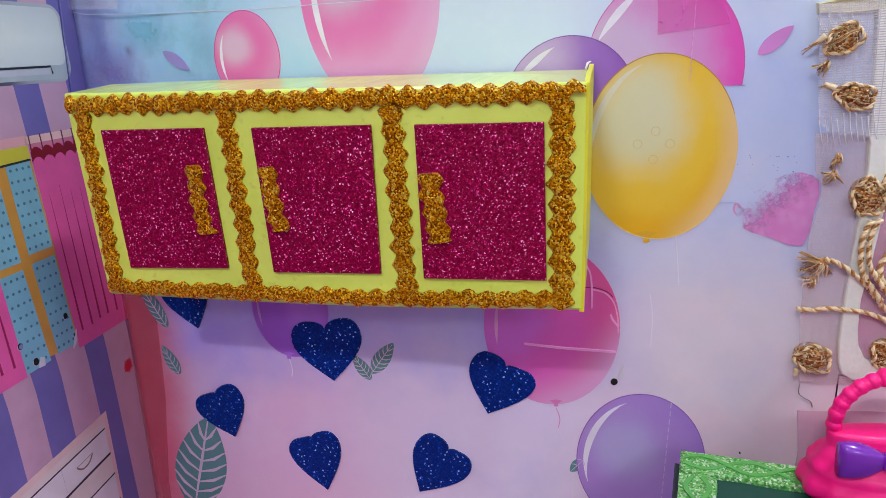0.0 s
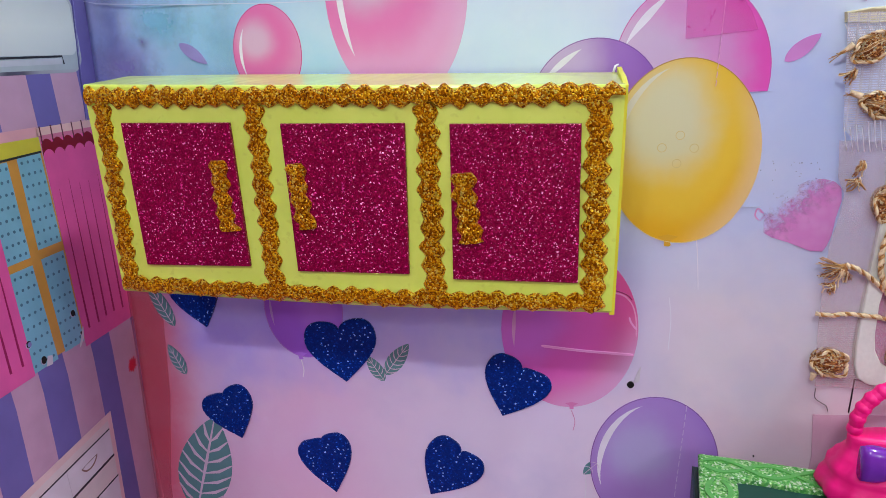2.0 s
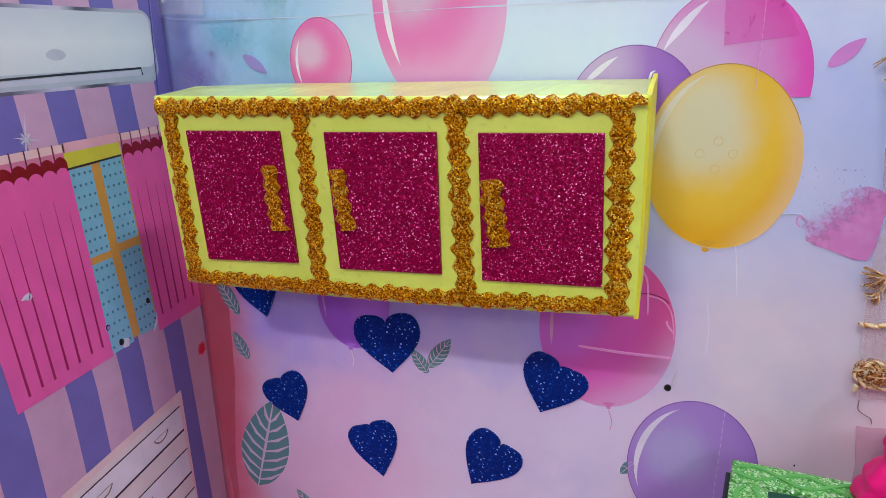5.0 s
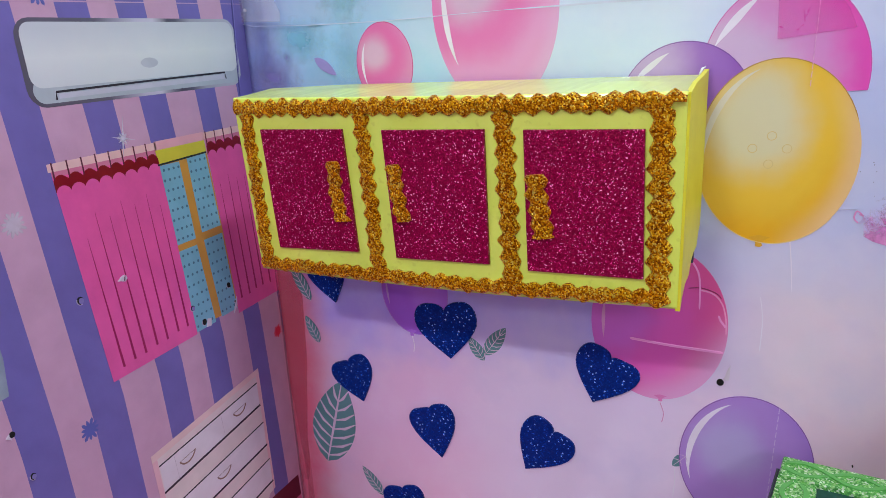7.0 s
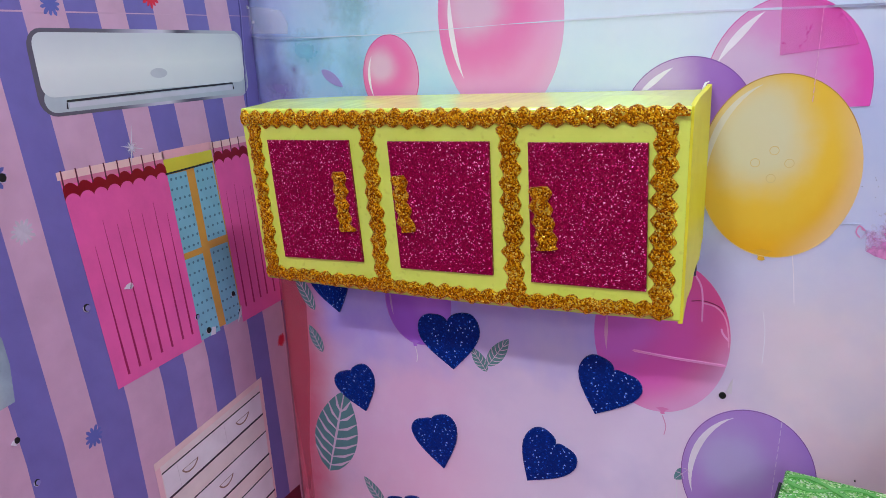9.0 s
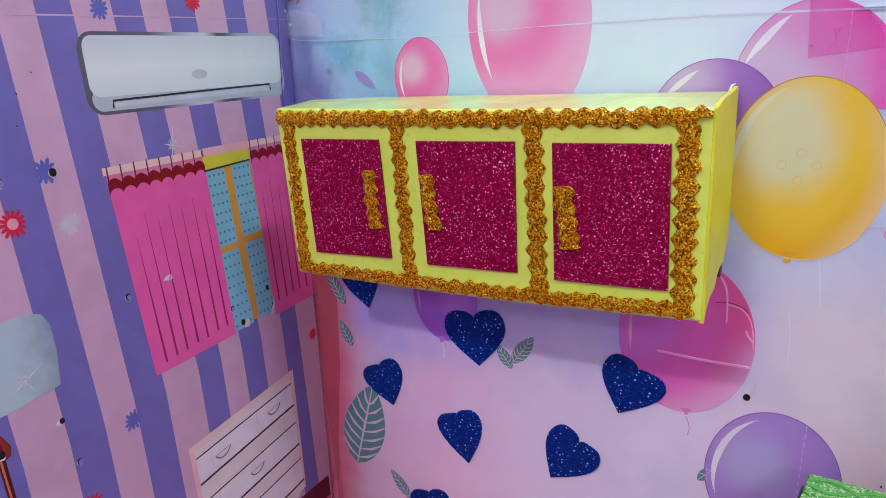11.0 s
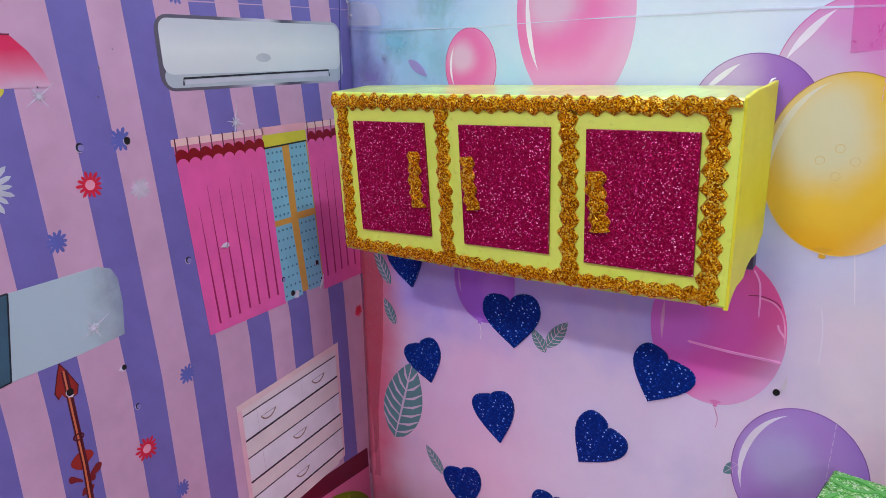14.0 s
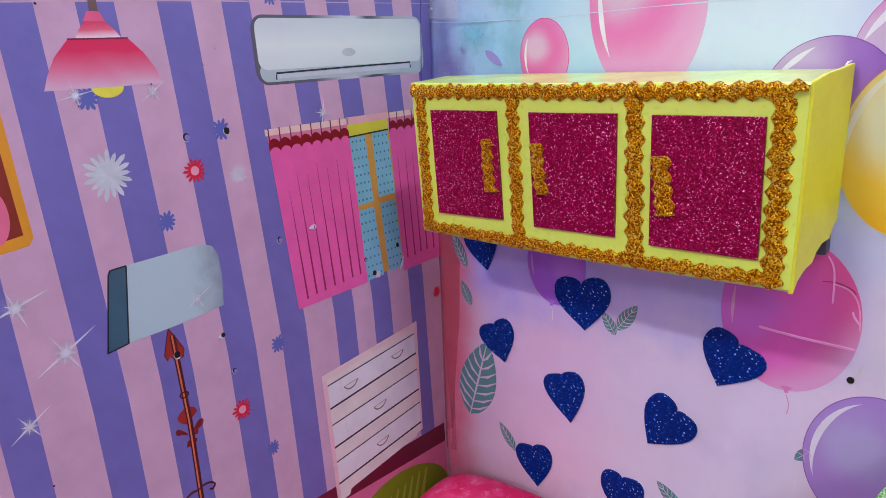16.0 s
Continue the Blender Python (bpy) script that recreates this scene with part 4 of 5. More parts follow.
def shade_ink():
    """Grey green ink that thins out towards one side."""
    n = Nodes("thinning_grey_ink")
    sep = n.add("ShaderNodeSeparateXYZ")
    n.wire(n.coords(), sep.inputs[0])
    rag = n.noise(120, 3, 0.6)
    way = n.math("ADD", sep.outputs["Y"], n.span(rag.outputs["Fac"], 0.3, 0.7, -0.003, 0.003))
    n.wire(n.span(way, -0.004, 0.030, 1.0, 0.42, smooth=True), n.shader.inputs["Alpha"])
    return n.finish(lin(172, 192, 200), 0.42, 0, 0.1, 0.35)


def floor_lamp():
    thing = tagged(plate("printed_floor_lamp", [(-244.5, 293), (-200, 293.8), (-193, 291), (-190, 285), (-189.5, 272), (-191.5, 254), (-216, 252), (-251, 251.3)], on_left, 0.0005, shade_ink()), "grey shaded standing lamp with red ornate pole, printed on wall", "lamp print")
    plate("dark_side", [(-254, 290.5), (-252.5, 292.5), (-244.2, 293), (-250.8, 251.4), (-262, 250)], on_left, 0.0006, paper(60, 92, 110), thing)
    for ends in ([(-244.4, 293), (-252.5, 292.6)], [(-252.7, 292.8), (-254.2, 290.5), (-262.2, 249.8)], [(-262.2, 250), (-250.8, 251.4)], [(-250.8, 251.2), (-244.3, 293)]):
        stroke("outline", ends, 0.8, on_left, 0.0008, paper(28, 36, 46), thing, taper=False)
    RUST, DARK, GLINT = paper(150, 42, 34), paper(84, 22, 30), paper(206, 112, 76)
    head = [(-228, 251.5), (-230, 246), (-232.8, 237), (-231.4, 233.4), (-229.6, 235.4), (-228, 233), (-226, 231.4), (-224, 232.2), (-222, 232.6), (-220.8, 237), (-225, 246)]
    plate("spear_head", head, on_left, 0.0006, RUST, thing)
    for ends in (head[0:4], head[7:] + head[:1]):
        stroke("outline", ends, 0.5, on_left, 0.0007, DARK, thing, taper=False)
    stroke("pole", [(-226.4, 247), (-226, 232), (-225.6, 210), (-225.2, 193), (-225.6, 175), (-226.6, 140), (-227.4, 110)], 3.4, on_left, 0.00072, DARK, thing, taper=False)
    stroke("pole_glint", [(-226.7, 247), (-226.4, 232), (-225.9, 210), (-225.6, 193), (-226, 175), (-227, 140), (-227.6, 110)], 1.0, on_left, 0.0008, GLINT, thing, taper=False)
    plate("ornament", bend([(-226, 202), (-221.4, 200.4), (-219.8, 197), (-223, 194.6), (-226, 191.6), (-230, 193.4), (-232.2, 197), (-230, 200), (-226, 202)], 3), on_left, 0.00068, RUST, thing)
    for pts in ([(-225, 185.6), (-222, 189), (-219, 191.2), (-216.6, 190), (-218, 187), (-222, 185.6), (-225, 185.6)], [(-228, 184.8), (-231, 186.6), (-234, 187.4), (-234.6, 190), (-233, 191), (-231, 189.4), (-228, 186.4), (-228, 184.8)],
                [(-223.4, 185.4), (-221, 185.6), (-221.6, 183), (-224, 183.4), (-223.4, 185.4)], [(-226, 181.4), (-222.6, 180.6), (-223.6, 178), (-226, 175.8), (-228, 177.6), (-229.6, 177.6), (-228.4, 181.2), (-226, 181.4)]):
        plate("scroll", bend(pts, 3), on_left, 0.00066, paper(122, 30, 32), thing)
    ring = [(-225.6 + 2.6 * math.cos(a), 210 + 1.7 * math.sin(a)) for a in [i * math.pi / 8 for i in range(17)]]
    stroke("collar", ring, 0.9, on_left, 0.0009, DARK, thing, taper=False)
    stroke("scroll", bend([(-239, 143), (-235, 147), (-231, 148.4), (-228, 148), (-223, 149.2), (-219, 148.4), (-216.6, 146), (-218.2, 143.8), (-220.4, 144.6)]), 1.3, on_left, 0.0008, DARK, thing)


floor_lamp()


def star(y, z, r, points, inner, turn=0.0, k=1.0):
    return [(y + (r if i % 2 == 0 else r * inner) * math.cos(turn + math.pi * i / points), z + k * (r if i % 2 == 0 else r * inner) * math.sin(turn + math.pi * i / points)) for i in range(2 * points)]


def sparkle(y, z, r, turn):
    """Four long thin rays of unequal length with short ones between."""
    pts = []
    for i in range(16):
        a = turn + math.pi * i / 8
        k = 0.1 if i % 2 else ((1.0, 0.62, 0.86, 0.7)[i // 4] if i % 4 == 0 else 0.3)
        pts.append((y + r * k * math.cos(a), z + r * k * math.sin(a)))
    return pts


def flower(y, z, r, mat, label, heart=None, petals=14):
    n = 5
    pts = []
    for i in range(petals):
        a = 2 * math.pi * i / petals
        h = math.pi / petals
        long = r * (0.88 + 0.24 * ((i * 7) % 5) / 5)
        pts += [(y + 0.52 * r * math.cos(a - h), z + 0.52 * r * math.sin(a - h)), (y + 0.85 * long * math.cos(a - 0.55 * h), z + 0.85 * long * math.sin(a - 0.55 * h)),
                (y + long * math.cos(a), z + long * math.sin(a)), (y + 0.85 * long * math.cos(a + 0.55 * h), z + 0.85 * long * math.sin(a + 0.55 * h))]
    thing = tagged(plate("printed_flower", pts, on_left, 0.00045, mat), label, "flower print", "flowers on the striped wall")
    if heart:
        disc("centre", y, z, r * 0.36, r * 0.36, on_left, 0.0006, heart, thing, sides=20, rings=2)


WHITE_INK, RED_INK, BLUE_INK = paper(204, 208, 218), paper(206, 30, 60), paper(90, 98, 172)
flower(-244, 341, 13, faint_ink("white_daisy_ink", lin(208, 214, 220), 0.88), "large white daisy print on the stripes", None, 17)
flower(-196, 335.5, 7.2, RED_INK, "small red daisy print with a pale middle", paper(226, 150, 170), 14)
flower(-190, 184, 7.2, RED_INK, "small red daisy print with a pale middle", paper(226, 150, 170), 14)
flower(-65, 437, 6.5, RED_INK, "small red daisy print above the air conditioner", None, 12)
flower(5, 202, 5, RED_INK, "red daisy print cut off by the corner", None, 12)
flower(-168.5, 329, 6.2, GLOW_INK, "small white daisy print on a pink stripe", None, 13)
for y, z, r in ((-217.5, 311, 6), (-175.5, 356, 6.5), (-157, 216, 6), (-172, 147.5, 5.5), (-247, 379.5, 6.5), (-129, 430.5, 6)):
    flower(y, z, r, BLUE_INK, "small blue daisy print on a pink stripe", None, 11)
SPARK_INK = faint_ink("white_spark_ink", lin(228, 224, 238), 0.82)


def glow_ink(r):
    """A soft round haze of white ink."""
    n = Nodes("white_glow_ink")
    sep = n.add("ShaderNodeSeparateXYZ")
    n.wire(n.coords(), sep.inputs[0])
    d = n.math("SQRT", n.math("ADD", n.math("MULTIPLY", sep.outputs["Y"], sep.outputs["Y"]), n.math("MULTIPLY", sep.outputs["Z"], sep.outputs["Z"])))
    n.wire(n.span(d, 0.0, r, 0.4, 0.0, smooth=True), n.shader.inputs["Alpha"])
    return n.finish(lin(226, 222, 236), 0.42, 0, 0.0, 0.3)


for y, z, r, tw in ((-299, 287, 17, 0.3), (-282, 258, 19, 0.5), (-305, 228, 13, 0.55), (-207.5, 263, 11, 0.5), (-97.5, 358, 12, 1.35), (-252.5, 381, 11, 0.2), (-213, 380, 10, 0.6)):
    spark = tagged(plate("printed_sparkle", sparkle(y, z, r, tw), on_left, 0.0008, SPARK_INK), "white sparkle print on the striped wall", "star print", "sparkles on the striped wall")
    disc("glow", y, z, r * 0.42, r * 0.42, on_left, 0.0009, glow_ink(r * 0.42 / 1000), spark, sides=24, depth=0.0)


def picture():
    thing = tagged(plate("printed_picture", [(-342, 399), (-287, 396), (-284.5, 318), (-287, 314.5), (-342, 309)], on_left, 0.0005, paper(216, 146, 34)), "picture in an orange border printed on the wall", "picture print")
    plate("picture_ground", [(-338, 394), (-291.5, 392), (-288.5, 320), (-338, 314)], on_left, 0.0007, paper(134, 42, 26), thing)
    disc("pink_shape", -300, 331, 7.5, 14, on_left, 0.0009, paper(222, 106, 140), thing, sides=24)


picture()

rug = tagged(disc("printed_rug", -57, 28, 60, 37, on_left, 0.0006, paper(122, 130, 24), turn=-8), "olive green oval rug printed at the foot of the wall", "rug print")
for y, z in ((-82, 42), (-72, 44), (-63, 46), (-54, 46), (-45, 48), (-36, 48), (-27, 47)):
    plate("grass_print", [(y - 13, z - 26), (y + 1, z + 6), (y + 2.5, z + 6), (y - 6, z - 26)], on_left, 0.0009, paper(168, 164, 62), rug)


# ---- punched holes and torn bits ----
TORN = paper(196, 186, 208)


def hole(label, u, w, r, surf, bits, crescent=False):
    r = r * (0.74 if surf is on_left else 1.0)
    thing = tagged(disc("punched_hole", u, w, r * 0.86, r * 0.92, surf, 0.0011, BLACK, sides=20, rings=2), label, "hole", "punched holes")
    if crescent:
        disc("paper_plug", u + 0.2 * r, w - 0.12 * r, 0.66 * r, 0.7 * r, surf, 0.0015, paper(132, 126, 184), thing, sides=18, rings=2)
    ring = [(u + 0.95 * r * math.cos(a), w + r * math.sin(a)) for a in [2.6 + i * math.pi / 10 for i in range(9)]]
    stroke("torn_rim", ring, 0.16 * r, surf, 0.0013, TORN, thing)
    for pts in bits:
        plate("torn_paper", [(u + a, w + b) for a, b in pts], surf, 0.0022, paper(212, 204, 216), thing)


hole("dark punched hole with a torn white edge", 301, 200, 2.2, on_back, [[(1.5, 1.5), (3.5, 8), (5, 11), (4.6, 2)]])
BIT = [[(-3.8, -0.3), (-1.4, 1.4), (1.2, 1.9), (0, -1.2)], [(0.8, -1.8), (2.6, -0.4), (2, 1.6)]]
hole("dark punched hole in a pink stripe", -172, 355, 3.0, on_left, [])
hole("half cut round hole in the card", -198, 354.5, 3.3, on_left, [], True)
hole("half cut round hole in the card", -145, 283, 3.0, on_left, [], True)
hole("torn hole in the printed curtain", -117, 285, 2.0, on_left, BIT)
hole("dark torn hole below the printed window", -64.5, 238, 3.0, on_left, [[(1, -4), (5, -4.5), (6, 0), (3, 1)]])
hole("half cut round hole beside the printed window", -72, 250, 2.6, on_left, [], True)
hole("dark hole in a printed window pane", -37.5, 253, 2.6, on_left, [])
hole("torn slit below the printed window", -34, 240, 1.5, on_left, [[(-3, -7), (-1, -2), (2, 3), (1, -3)]])
hole("dark hole with a torn white edge", -195, 236, 2.2, on_left, [[(-3.2, -0.6), (-1.8, 0.8), (-0.9, -2.4)]])
hole("half cut round hole in the card", -191, 211, 2.4, on_left, [], True)
hole("dark hole punched through the printed lamp", -225.5, 235, 2.9, on_left, [[(-1.6, -2.2), (0.5, -2.8), (1.6, -1.8), (0.2, -1.9)]])
hole("tiny dark prick in the card", -172, 401, 0.6, on_left, [])
for y, z, r in ((-252, 376, 0.7), (-262, 423, 1.0), (-181, 392, 0.7), (-184, 378, 0.6), (-301, 193, 0.8), (-213, 384, 0.7)):
    hole("tiny dark prick in the card", y, z, r, on_left, [])
for x, z in ((369, 158),):
    tagged(disc("dark_speck", x, z, 0.4, 0.65, on_back, 0.0009, BLACK, sides=10, rings=1), "tiny dark speck on the card", "speck", "specks on the wall")


# ---- the yellow wall cabinet ----
def wall_cabinet():
    thing = tagged(empty("wall_cabinet", (0.165, -0.04, 0.270)), "lemon yellow box cabinet with three magenta glitter doors and gold trim", "cabinet")
    n = 36
    verts, faces = [], []
    ring = 10
    for i in range(n + 1):
        s = i / n
        xt, xb = 0.0448 + (0.2845 - 0.0448) * s, 0.0470 + (0.2818 - 0.0470) * s
        zt, zb = 0.3735 + (0.3663 - 0.3735) * s, 0.2735 + (0.2702 - 0.2735) * s
        sag = 0.0007 * math.sin(9 * s) + 0.0004 * math.sin(31 * s)
        cut = max(0.0, (0.16 - s) / 0.16)
        yb = far_wall(xt, 0.37) * 0.2 - 0.003 - 0.020 * cut
        b = 0.0012
        verts += [(xb, cabinet_y(xb), zb + b), (xt, cabinet_y(xt), zt - b), (xt, cabinet_y(xt) + 0.3 * b, zt - 0.3 * b), (xt, cabinet_y(xt) + b, zt),
                  (xt + 0.002 * s, -0.036, zt + 0.0012 + sag), (xt + 0.004 * s, yb - b, zt + 0.0022), (xt + 0.004 * s, yb, zt + 0.0014), (xb + 0.006 * s, -0.001 - 0.018 * cut, zb + 0.020),
                  (xb + 0.004 * s, -0.030, zb + 0.0125 + sag), (xb, cabinet_y(xb) + b, zb)]
    for i in range(n):
        for k in range(ring):
            m = (k + 1) % ring
            faces.append((i * ring + k, i * ring + m, (i + 1) * ring + m, (i + 1) * ring + k))
    faces.append(tuple(range(ring)))
    faces.append(tuple(range(n * ring, (n + 1) * ring)))
    mesh_object("body", verts, faces, LEMON, thing)
    # a side flap of wrinkled paper, with a ragged lower edge, and the tip of tape at the back corner
    side = [(-71, 366), (-50, 368.5), (-25, 369.5), (-4, 371), (-3.5, 330), (-3, 292), (-9, 289.5), (-15, 283.5), (-28, 284), (-36, 282.5), (-43, 277.5), (-58, 277.5), (-66, 274), (-71, 269.5)]

    def on_side(y, z, p):
        return (0.2819 + 0.0027 * (z - 0.27) / 0.0963 + 0.0046 * (y + 0.0715) / 0.07 + p, y, z)
    plate("side_flap", side, on_side, 0.0011, LEMON_DIM_SIDE, thing, "lemon paper flap, coloured deeper for its dimmer light", depth=0.001)
    # Dark block put in for the shade of the gap behind the flap.
    box("gap_shade_block", (0.272, -0.0125, 0.2735), (0.2856, -0.0016, 0.2915), plain("gap_shade_grey", lin(70, 68, 90), 0.7), thing, "dark grey block standing for the shade behind the flap")
    tube("tape_tip", [(0.2862, -0.007, 0.3688), (0.2872, -0.005, 0.3715), (0.2888, -0.004, 0.3722)], [0.0006, 0.0006, 0.0003], CREASE, thing, "curled tip of clear tape")

    def door(name, corners, grip, label):
        leaf_ob = foam(name, corners, on_front, 0.0, 0.0022, MAGENTA, thing, label, soft=0.0005)
        wavy("handle", grip[0], grip[1], grip[2], 7.2, 0.9, 0.0022, 0.0026, leaf_ob, "gold glitter foam handle", grip[3], 0.92, 0.0, 2.0)
        return leaf_ob

    def wavy(name, p0, p1, width, period, amp, base, thick, parent, label="", seed=0, blunt=0.55, tip=0.0, flare=0.0):
        """A strip cut with scalloped edges, lumpy on top."""
        dx, dz = p1[0] - p0[0], p1[1] - p0[1]
        length = math.hypot(dx, dz)
        ux, uz = dx / length, dz / length
        steps = max(12, int(length / 0.7))

        def hump(f, round_part):
            """A row of scallops: round humps with sharp dips, mixed with plain teeth."""
            t = 1 - 2 * abs(f % 1.0 - 0.5)
            size = 0.8 + 0.4 * noise.noise(Vector((math.floor(f) * 3.7, seed, 3)))
            return size * (2.9 * (round_part * math.sin(t * math.pi / 2) ** 0.85 + (1 - round_part) * t ** 1.2) - 1.5)

        across = 9
        verts, faces = [], []
        for i in range(steps + 1):
            d = length * i / steps
            jig = 0.35 * math.sin(d * 0.21 + seed) + 0.25 * math.sin(d * 0.57 + 2 * seed)
            up = width / 2 + amp * hump(d / period + seed, 0.5) + 0.3 * noise.noise(Vector((d * 0.9, seed, 1)))
            dn = width / 2 + amp * hump(d / period + seed + 0.2, 0.25) + 0.3 * noise.noise(Vector((d * 0.9, seed, 7)))
            end = min(1.0, blunt + min(i, steps - i) * 0.3)
            if tip and d > length - tip:
                dn -= (dn + 0.9 * up) * (d - length + tip) / tip
            if flare and d > length - 3.2:
                up += flare * (d - length + 3.2) / 3.2
            for k in range(across):
                f = k / (across - 1) * 2 - 1
                t = jig + (f * up * end if f > 0 else f * dn * end)
                x, z = (p0[0] + ux * d - uz * t) / 1000, (p0[1] + uz * d + ux * t) / 1000
                lump = 0.0004 * noise.noise(Vector((x * 420, z * 420, seed))) + 0.0004 * noise.noise(Vector((x * 1100, z * 1100, seed)))
                h = base + thick * (1 - abs(f) ** 5 * 0.75) + lump
                verts.append(on_front(x, z, h))
            for t in (up * end + jig, -dn * end + jig):
                x, z = (p0[0] + ux * d - uz * t) / 1000, (p0[1] + uz * d + ux * t) / 1000
                verts.append(on_front(x, z, base - 0.0006))
        w = across + 2
        for i in range(steps):
            a, b = i * w, (i + 1) * w
            for k in range(across - 1):
                faces.append((a + k, a + k + 1, b + k + 1, b + k))
            faces.append((a, b, b + across + 1, a + across + 1))
            faces.append((a + across - 1, b + across - 1, b + across, a + across))
        for a in (0, steps * w):
            faces.append(tuple(a + k for k in range(across)) + (a + across, a + across + 1))
        return mesh_object(name, verts, faces, GOLD, parent, label)

    door("door", [(62.8, 356), (117.3, 355.3), (119, 289.8), (64.5, 288.7)], ((109.3, 339), (110.6, 307), 8.0, 1), "magenta glitter foam door")
    door("door", [(141.2, 354.5), (196, 353.7), (194.5, 288.2), (142.6, 288.3)], ((146.2, 337.5), (148.6, 308.5), 8.0, 2), "magenta glitter foam door")
    door("door", [(214.7, 352.9), (267.8, 351.6), (267.3, 284.6), (213.9, 286)], ((219.7, 332.8), (221.8, 302.8), 9.4, 3), "magenta glitter foam door")
    wavy("top_trim", (46.2, 367.6), (284.3, 362.6), 7.7, 8.3, 1.0, 0.0, 0.0028, thing, "scalloped gold glitter foam strip", 0.4, 0.8, 9.0)
    wavy("bottom_trim", (48.8, 278.4), (275.5, 275.2), 7.0, 8.3, 0.85, 0.0, 0.0028, thing, "scalloped gold glitter foam strip", 1.3)
    wavy("end_trim", (53.0, 364.5), (53.0, 278.4), 8.4, 8.4, 1.0, 0.0, 0.0026, thing, "scalloped gold glitter foam strip", 2.2)
    wavy("divider_trim", (129.0, 363.2), (130.0, 278.6), 8.4, 8.4, 1.0, 0.0, 0.0026, thing, "scalloped gold glitter foam strip", 3.1)
    wavy("divider_trim", (205.0, 361.6), (205.4, 277.4), 8.8, 8.4, 1.0, 0.0, 0.0026, thing, "scalloped gold glitter foam strip", 4.0)
    wavy("end_trim", (274.8, 360.4), (273.4, 272.0), 9.4, 8.4, 1.05, 0.0, 0.0029, thing, "scalloped gold glitter foam strip", 5.2)


wall_cabinet()


# ---- the net and cord hanging ----
def hanging():
    thing = tagged(empty("net_hanging", (0.42, -0.022, 0.205)), "cream net hanging with a white border and gold cord knots", "wall hanging")

    def lift(p):
        return lambda x, z, q: on_back(x, z, p + q)

    NET, VEIL = net(), net((222, 200, 204), 0.16, 0.30, 0.12)
    plate("veil", [(392.5, 333), (394, 315), (397.6, 307), (396.5, 296), (393.5, 281), (393, 239), (394, 214), (395, 204), (470, 200), (470, 333)], lift(0.0030), 0.0002, VEIL, thing, "pinkish fine voile", depth=0.0001)
    plate("net", [(389, 391), (391, 368), (392.9, 339), (398.3, 333.4), (415.7, 330.7), (470, 330), (470, 391)], lift(0.0042), 0.0002, NET, thing, "white open net", depth=0.0001)
    plate("inner_net", [(424, 298), (470, 305), (470, 213), (428, 213), (420, 222), (419, 262)], lift(0.0008), 0.0003, paper(206, 120, 176), thing, "pink paper behind net", depth=0.0008)
    foam("border", [(414, 387), (425, 387), (426.5, 300), (423, 268), (420.3, 250), (420.3, 234), (421.5, 225), (425, 218), (430, 214.5), (470, 213), (470, 201), (429, 204.5), (420, 205.8), (415, 209), (412.8, 216), (412, 227), (413, 252), (415, 281), (416.8, 315), (416, 341)], on_back, 0.0, 0.0042, CREAM, thing, "cream foam border")
    foam("top_bar", [(389.5, 391.5), (400, 393), (470, 394), (470, 386), (418, 386.4), (402, 386), (390, 387)], on_back, 0.0, 0.0026, plain("pale_straw_cloth", lin(222, 216, 176), 0.8, grain=600), thing, "pale straw cloth bar")

    def at(x, z, p):
        return on_back(x / 1000, z / 1000, p)

    def coil(x, z, a, b, turn, tail):
        """A wad of glittering thread bound round by a cream cord, with a frayed end."""
        c, s = math.cos(radians(turn)), math.sin(radians(turn))

        def spot(u, w, p):
            return at(x + u * c - w * s, z + u * s + w * c, p)

        loop = []
        for i in range(21):
            t = 2 * math.pi * i / 20
            k = 0.97 + (0.07 * math.sin(3 * t + x) + 0.06 * math.sin(5 * t + z) if 0 < i < 20 else 0)
            loop.append(spot(k * a * math.cos(t), k * b * math.sin(t), 0.0058 + 0.0012 * math.sin(4 * t + z)))
        disc("bead_cloth", x, z, a * 0.95, b * 0.95, on_back, 0.0042, BEAD, thing, "bronze glittering thread core", turn=turn, sides=24, rings=6, dome=0.0036)
        rope("rope", loop, 0.00088, thing, "twisted cream and gold cord")
        for i in range(9):
            q = random.uniform(-0.8, 0.8)
            half = math.sqrt(1 - q * q) * 0.85
            path = [spot(a * half * f, b * (q + random.uniform(-0.18, 0.18)), 0.0062 + 0.0028 * (1 - q * q) * (1 - f * f)) for f in (-1, -0.4, 0.3, 1)]
            tube("loose_cord", bend(path, 4), 0.00016, (CORD_DARK, BEAD, BEAD, CORD)[i % 4], thing, sides=4)
        if tail:
            path = bend([at(px, pz, 0.005) for px, pz in tail[:2]], 5)
            n = len(path)
            tube("cord_end", path, [0.0015 * (1 - i / n) ** 0.6 + 0.0002 for i in range(n)], CORD, thing, "frayed cream cord end")
            for k in range(9):
                f = random.uniform(0.3, 1.0)
                p, q = tail[0], tail[-1]
                mid = (p[0] + (q[0] - p[0]) * 0.5 * f + random.uniform(-1.2, 1.2), p[1] + (q[1] - p[1]) * 0.5 * f + random.uniform(-1.2, 1.2))
                last = (p[0] + (q[0] - p[0]) * f + random.uniform(-1, 1), p[1] + (q[1] - p[1]) * f + random.uniform(-1.2, 1.2))
                tube("stray_thread", bend([at(p[0], p[1], 0.0054), at(mid[0], mid[1], 0.0058), at(last[0], last[1], 0.004)], 4), 0.00016, CORD if k % 2 else CORD_DARK, thing, sides=4)

